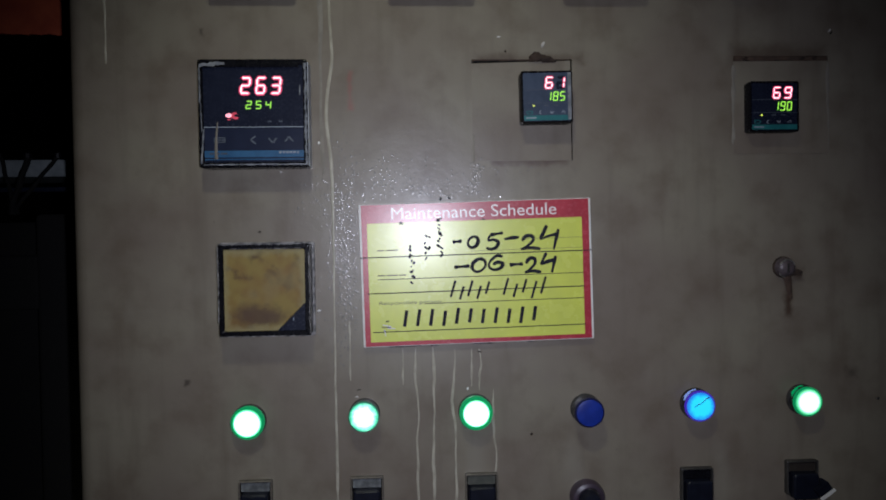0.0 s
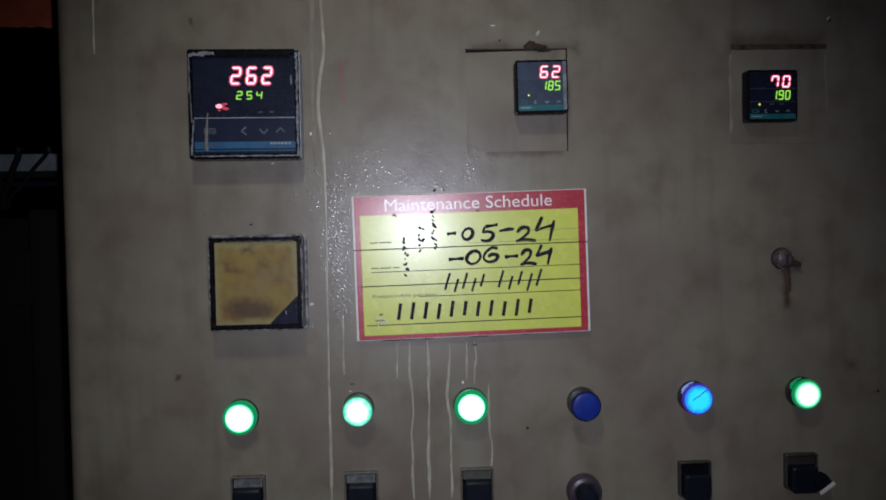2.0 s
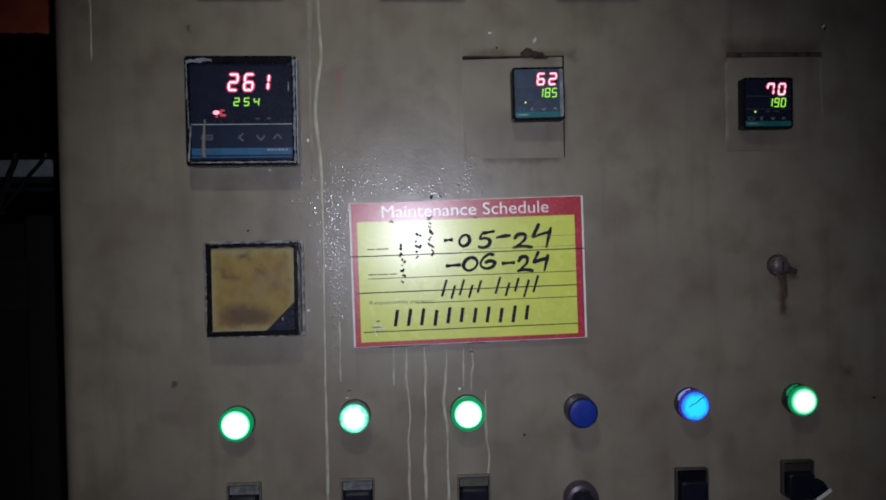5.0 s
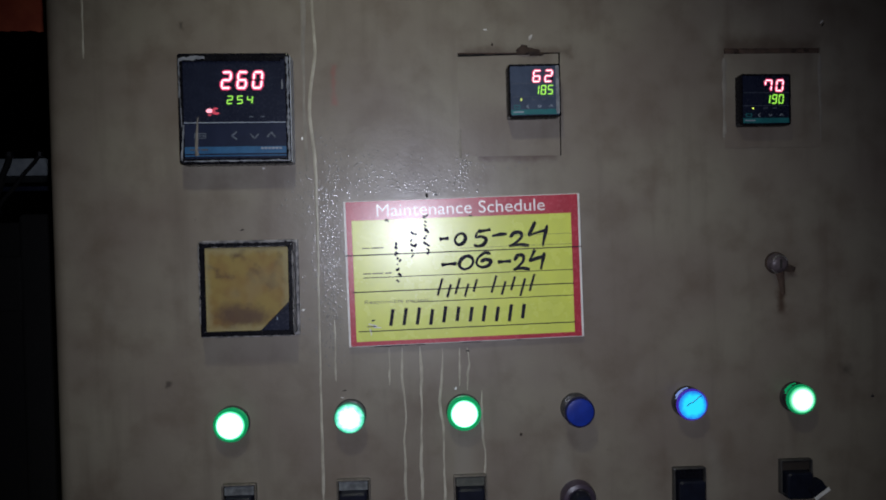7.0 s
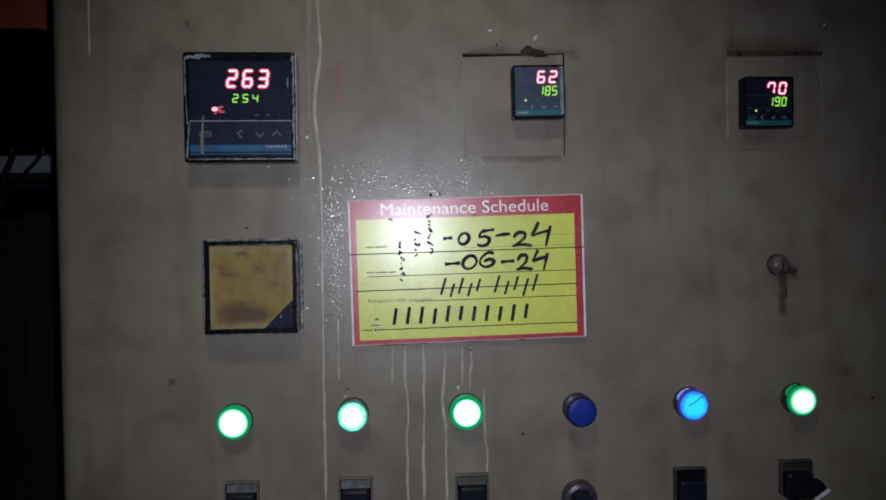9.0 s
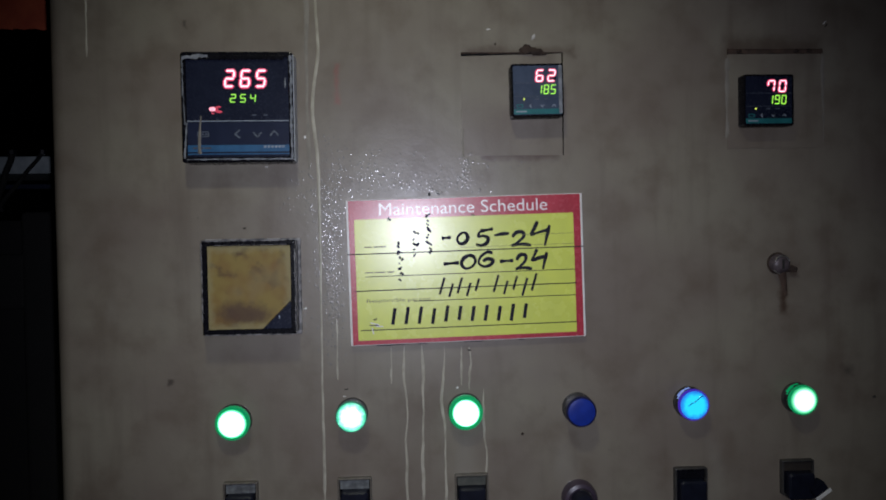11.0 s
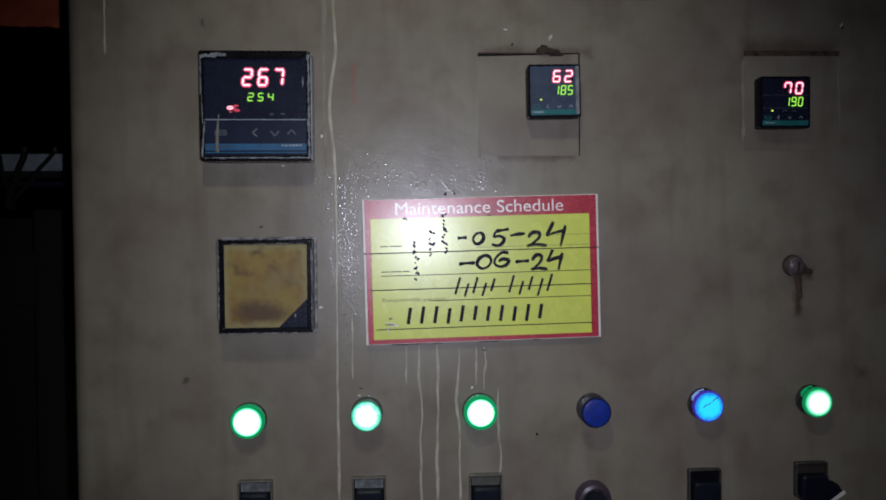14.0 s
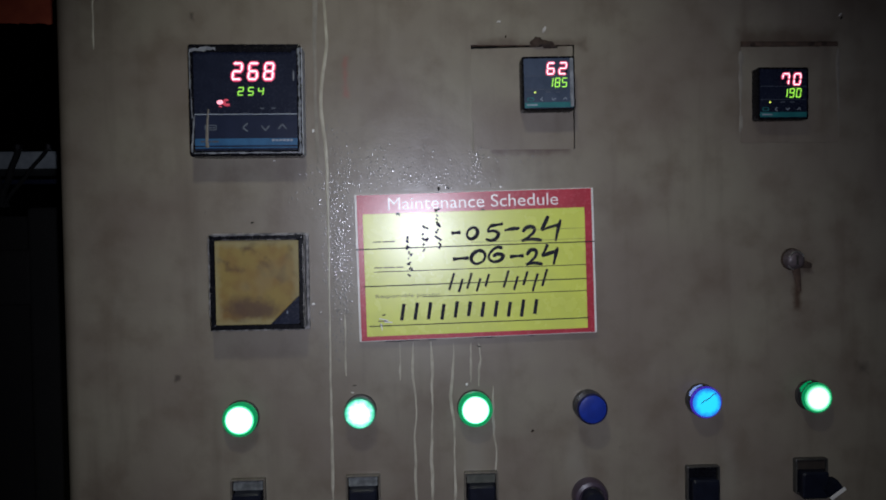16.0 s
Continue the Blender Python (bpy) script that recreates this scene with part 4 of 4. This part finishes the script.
    for x, v, l, turn in ((0.019, 0.113, 0.008, 15), (0.023, 0.1155, 0.007, 5), (0.017, 0.1195, 0.006, 80)):
        m = Matrix.Translation((x, Y - 0.0004, -v)) @ pose(0, 0, 0, 0, turn, 0) @ Matrix.Diagonal((l, 0.0006, 0.0009, 1))
        bm = bmesh.new()
        bmesh.ops.create_cube(bm, size=1, matrix=m)
        part("film_crease", bm, WHITE, c, "white crease")
    for x0, x1 in ((0.02, 0.05), (0.058, 0.066), (0.10, 0.118), (0.15, 0.156)):
        part("dark_edge", torn_strip(x0, -H - 0.0004, x1, -H - 0.0004, 0.0016, B + 0.0008, int(x0 * 1000)), INK, c, "dark ragged strip along the lower edge")


notice()


# ---- indicator lamps ----
def indicator_lamp(x, z, label, barrel, rim_mat, lens, rad=0.0139, face=0.0124, glint=None, deep=0.0222, scratch=False):
    """A pilot lamp: fixing ring, barrel, a rim at its front and the lens set into it."""
    c = thing("indicator_lamp", (x, 0, z), label, "indicator lamp", "row of indicator lamps")
    part("base_ring", lathe([(rad + 0.0004, 0.0), (rad + 0.0004, -0.0022), (rad, -0.0030), (rad - 0.002, -0.0030)]), HOLDER, c, "black fixing ring", True)
    ribs = []
    step = (deep - 0.0055) / 6
    for i in range(6):
        y = -0.0028 - i * step
        ribs += [(rad - 0.0006, y), (rad - 0.0006, y - 0.7 * step), (rad - 0.0011, y - 0.8 * step)]
    part("barrel", lathe(ribs), barrel, c, "", True)
    part("rim", lathe([(rad - 0.0010, -deep + 0.0034), (rad, -deep + 0.0029), (rad, -deep + 0.0012), (rad - 0.0006, -deep), (face + 0.0001, -deep), (face - 0.0004, -deep + 0.0008)]), rim_mat, c, "", True)
    part("lens", lathe([(face, -deep + 0.0009), (face - 0.0003, -deep - 0.0002), (face - 0.0030, -deep - 0.0008), (0.004, -deep - 0.0011), (0.001, -deep - 0.0011)], 40), lens, c, "", True)
    # glints on the barrel are painted as thin arcs that glow
    if glint:
        for y, a0, n in ((-0.0050, 95, 8), (-deep + 0.0062, 120, 6)):
            pts = [((rad - 0.0004) * math.cos(a), y, (rad - 0.0004) * math.sin(a)) for a in [radians(a0 + 8 * i) for i in range(n)]]
            part("barrel_glint", tube(pts, 0.0008, 6), glint, c, "glint on the barrel, drawn as a glowing arc", True)
    if scratch:
        pts = [(-0.006 + 0.0028 * i, -deep - 0.0012, -0.0005 + 0.0019 * i + 0.0006 * math.sin(2 * i)) for i in range(6)]
        part("scratch", tube(pts, 0.0004, 6, 0.5), BLUE_OFF, c, "dark scratch across the lens", True)
    return c


indicator_lamp(-0.1903, 1.2920, "lit green indicator lamp, glowing nearly white", GREEN_RING, GREEN_RING, GREEN_LENS, rad=0.0153, face=0.0131, deep=0.011)
indicator_lamp(-0.0835, 1.2961, "lit pale green indicator lamp with a smoky barrel", SMOKY_BARREL, MINT_RING, MINT_LENS, rad=0.0140, face=0.0133, deep=0.0155)
indicator_lamp(0.0204, 1.2957, "lit green indicator lamp with a broad green rim", GREEN_RING, GREEN_RING, GREEN_LENS, rad=0.0157, face=0.0127, deep=0.012)
indicator_lamp(0.1257, 1.2951, "unlit dark blue indicator lamp with a black barrel", GLASS_RING, BLUE_RIM, BLUE_OFF, rad=0.014, face=0.0126, deep=0.018)
indicator_lamp(0.2324, 1.2973, "lit bright blue indicator lamp with a scratched lens", GLASS_RING, VIOLET_RING, BLUE_LENS, rad=0.0146, face=0.0132, deep=0.0135, glint=glow("blue_glint", (0.25, 0.4, 1.0), 0.6), scratch=True)
indicator_lamp(0.3369, 1.2988, "lit green indicator lamp with a dark barrel", GLASS_RING, GREEN_RING, SMALL_GREEN_LENS, rad=0.0141, face=0.0127, deep=0.0135, glint=GREEN_RING)


# ---- selector switches ----
def selector_switch(x, z, label, strip, holder, mark=False):
    c = thing("selector_switch", (x, 0, z), label, "switch", "row of switches")
    part("holder", rim(0.0310, 0.0330, 0.0016, 0.0, -0.0058, 0.0015, ease=0.0005), holder, c, "", True)
    part("body", plate(0.0270, 0.0290, 0.0, -0.0030, 0.001), BLACK, c)
    part("label_strip", plate(0.0262, 0.0080, -0.0028, -0.0040, 0.0006, 0, 0.0100, 0.0003), strip, c, "worn label strip")
    knob = part("knob", plate(0.0250, 0.0250, -0.0028, -0.0130, 0.003, 0, -0.0066, 0.0016), NAVY_KNOB, c, "dark navy knob", True)
    if mark:
        m = Matrix.Translation((0.0150, -0.0110, -0.0090)) @ pose(0, 0, 0, 0, -35, 0) @ Matrix.Diagonal((0.0150, 0.0120, 0.0120, 1))
        bm = bmesh.new()
        bmesh.ops.create_cube(bm, size=1, matrix=m)
        bmesh.ops.bevel(bm, geom=list(bm.edges), offset=0.001, segments=2, affect="EDGES")
        part("lever", bm, NAVY_KNOB, knob, "dark lever turned aside")
        m = Matrix.Translation((0.0175, -0.0172, -0.0125)) @ pose(0, 0, 0, 0, -35, 0) @ Matrix.Diagonal((0.0170, 0.0006, 0.0034, 1))
        bm = bmesh.new()
        bmesh.ops.create_cube(bm, size=1, matrix=m)
        part("pointer", bm, WHITE, knob, "white pointer mark")
    return c


selector_switch(-0.1855, 1.2203, "dark selector switch with a worn silver-grey label strip", GREY_LABEL, GREASY)
selector_switch(-0.0823, 1.2208, "dark selector switch with a torn grey label strip", GREY_LABEL, GREASY)
selector_switch(0.0253, 1.2205, "dark selector switch with a dirty olive label strip", OLIVE_LABEL, GREASY)
selector_switch(0.2325, 1.2196, "black selector switch with a black label strip", BLACK, HOLDER)
selector_switch(0.3360, 1.2235, "dark selector switch turned aside, white pointer on its lever", BROWN_LABEL, HOLDER, mark=True)


def round_switch(x):
    c = thing("round_switch", (x, 0, 1.2110), "round plum-grey rotary switch with a dark knob", "switch", "row of switches")
    part("collar", lathe([(0.0165, 0.0), (0.0165, -0.006), (0.0150, -0.0105), (0.0120, -0.0118), (0.0105, -0.0105)]), PURPLE, c, "", True)
    part("knob", lathe([(0.0100, -0.009), (0.0100, -0.020), (0.0088, -0.022), (0.004, -0.0225)]), NAVY_KNOB, c, "dark knob", True)
    # the glint on the collar is built as a bright arc
    pts = [(0.0104 * math.cos(a), -0.0115, 0.0104 * math.sin(a)) for a in [radians(30 + 6 * i) for i in range(12)]]
    part("glint_arc", tube(pts, 0.0006, 6), CHROME, c, "bright arc drawn for the glint on the collar", True)


round_switch(0.1262)


# ---- lock ----
def lock():
    c = thing("cam_lock", (0.3195, 0, 1.4268), "small dull steel cam lock with rust below it", "lock")
    part("rosette", lathe([(0.0104, 0.0), (0.0101, -0.0014), (0.0092, -0.0020), (0.0070, -0.0020)], 28), RUST, c, "rusty rosette", True)
    part("barrel", lathe([(0.0092, 0.0), (0.0092, -0.0056), (0.0080, -0.0080), (0.0052, -0.0096), (0.0020, -0.0100)], 28), PLUM_STEEL, c, "dull plum-grey steel barrel", True)
    part("key_slot", box(-0.0009, 0.0009, -0.0106, -0.0094, -0.0048, 0.0040), INSIDE, c)
    # bright arcs laid where the highlights of the knob fall
    for rr, a0, n, w in ((0.0072, 20, 15, 0.0009), (0.0098, 215, 5, 0.0006)):
        pts = [(rr * math.cos(a), -0.0085, rr * math.sin(a)) for a in [radians(a0 + 10 * i) for i in range(n)]]
        part("worn_or_glint_edge", tube(pts, w, 8), BRIGHT, c, "bright arc drawn for a highlight on the knob", True)
    part("flap", tube([(0.0070 + 0.0012 * i, -0.0030 - 0.0002 * i, -0.0040 - 0.0003 * i) for i in range(9)], lambda f: 0.0042 - 0.0020 * f, 8, 0.3), RUST, c, "rusty flap turned aside", True)
    part("tongue", tube([(0.0018 + 0.0006 * i, -0.0035 + 0.0003 * i, -0.006 - 0.0024 * i) for i in range(11)], lambda f: 0.0046 - 0.0030 * f, 8, 0.4), RUST_SEAM, c, "rusty tongue", True)


lock()


# ---- instruments above ----
def upper_instrument(x, w):
    c = thing("panel_meter", (x, 0, 1.7296), "black square panel meter above the controllers", "panel meter", "upper row of meters")
    part("frame", rim(w, 0.080, 0.006, 0.0, -0.0160, 0.003), BLACK, c, "", True)
    part("glass_face", plate(w - 0.011, 0.069, 0.0, -0.009, 0.001), NAVY, c, "dark glass")


for ux in (-0.1790, -0.0180, 0.1430, 0.3020):
    upper_instrument(ux, 0.078)


# ---- chips and flecks on the front ----
def fleck(x, z, l, w, turn, mat, label):
    m = Matrix.Translation((x, -0.0002, z)) @ pose(0, 0, 0, 0, turn, 0) @ Matrix.Diagonal((l, 0.0008, w, 1))
    bm = bmesh.new()
    bmesh.ops.create_icosphere(bm, subdivisions=1, radius=0.5, matrix=m)
    part("paint_chip", bm, mat, cabinet, label)


for args in ((0.3660, 1.6533, 0.0050, 0.0014, -50, WHITE, "pale chip"), (0.3675, 1.6508, 0.0050, 0.0016, -50, INSIDE, "dark chip"), (0.0470, 1.6469, 0.0044, 0.0015, 0, WHITE, "pale chip"),
             (0.0886, 1.6397, 0.0075, 0.0032, -60, DULL_WHITE, "pale chip"), (-0.1219, 1.5492, 0.0022, 0.0035, 0, WHITE, "pale chip"), (-0.1570, 1.5226, 0.0030, 0.0014, 0, WHITE, "pale chip"),
             (0.0531, 1.6333, 0.0020, 0.0030, 0, RUST, "rust fleck"), (-0.0097, 1.4960, 0.0030, 0.0040, 0, INSIDE, "dark fleck"), (-0.1245, 1.3932, 0.0036, 0.0022, 0, WHITE, "pale chip"),
             (0.0136, 1.3169, 0.0026, 0.0030, 0, WHITE, "pale chip"), (0.0252, 1.3515, 0.0050, 0.0014, 10, INSIDE, "dark fleck"), (-0.0886, 1.3182, 0.0050, 0.0010, -8, INSIDE, "dark fleck"),
             (-0.0907, 1.3116, 0.0035, 0.0010, 0, WHITE, "pale chip"), (-0.1776, 1.4674, 0.0040, 0.0014, -10, INSIDE, "dark fleck"), (0.0740, 1.2720, 0.003, 0.003, 0, RUST, "rust fleck"),
             (0.4143, 1.2971, 0.004, 0.003, 0, CHROME, "bright chip")):
    fleck(*args)


# ---- what stands beyond the cabinet's edge ----
beam = thing("painted_beam", (-0.75, 0.38, 1.738), "red-oxide painted steel beam beyond the cabinet", "beam")
part("web", box(-0.60, 0.40, -0.080, -0.068, 0.0, 0.24, 0.002), ORANGE, beam)
for i in range(9):
    x0 = -0.30 + i * 0.072
    part("paint_flake", torn_strip(x0, 0.0005, x0 + 0.080, -0.001 - 0.002 * (i % 3), 0.007, -0.0802, 90 + i, 7), ORANGE, beam, "flaking lower edge")
part("flange", box(-0.60, 0.40, -0.0675, 0.06, 0.225, 0.24, 0.002), ORANGE, beam)

ledge = thing("steel_tray", (-0.70, 0.30, 1.5420), "grey-blue steel cable tray beyond the cabinet", "cable tray")
part("tray_side", box(-0.40, 0.32, 0.0, 0.003, 0.005, 0.0275, 0.0008), STEEL_BLUE, ledge)
part("tray_floor", box(-0.40, 0.32, 0.0035, 0.12, 0.006, 0.009, 0.0008), STEEL_BLUE, ledge)
part("tray_lip", box(-0.40, 0.32, -0.014, -0.0005, -0.016, -0.010, 0.0008), NAVY, ledge)
for x0, lean, r in ((-0.528, 0.030, 0.0026), (-0.548, 0.012, 0.0040), (-0.562, -0.010, 0.0026)):
    cab = thing("hanging_cable", (x0, 0.285, 1.54), "black cable hanging over the cable tray", "cable", "hanging cables")
    part("sheath", tube([(lean * (1 - i / 7) + 0.001 * math.sin(i), 0.0015 * math.sin(i / 2), 0.034 - i * 0.0055) for i in range(15)], r, 8), CABLE, cab, "", True)
    part("clip", tube([(lean, 0.0, 0.036), (lean, 0.0, 0.030)], r + 0.0015, 8), BLACK, cab, "black clip", True)
# added posts and sheet, near-black, to fill the unlit gap
machine = thing("gap_frame", (-0.74, 0.36, 0.0), "near-black frame added to fill the unlit gap beyond the cabinet", "machine frame")
part("post", box(-0.30, -0.24, 0.02, 0.08, 0.0, 1.50, 0.006), UNLIT_DARK, machine)
part("post", box(0.16, 0.22, 0.02, 0.08, 0.0, 1.50, 0.006), UNLIT_DARK, machine)
part("crossbar", box(-0.2395, 0.1595, 0.03, 0.07, 1.36, 1.44, 0.006), UNLIT_DARK, machine)
part("cladding", box(-0.30, 0.30, 0.085, 0.10, 0.0, 1.49, 0.004), UNLIT_DARK, machine)

lamp = thing("work_lamp", (-0.12, -0.62, 3.2), "shaded work lamp hanging from the ceiling", "lamp")
part("flex", tube([(0, 0, 0), (0.002, 0, -0.4), (0, 0, -0.865)], 0.003, 8), CABLE, lamp)
shade = lathe([(0.020, -0.05), (0.022, -0.02), (0.075, 0.06), (0.076, 0.06), (0.024, -0.022), (0.018, -0.052)], 28)
bmesh.ops.rotate(shade, matrix=look((0, 0, 0), (0.09, 0.62, -0.83)).to_3x3() @ pose(0, 0, 0, -90, 0, 0).to_3x3(), verts=shade.verts)
part("shade", shade, BLACK, lamp, "black metal shade", True, (0, 0, -0.915))


def motions():
    for ob, rows in TURNING:
        walk(ob, rows)


motions()
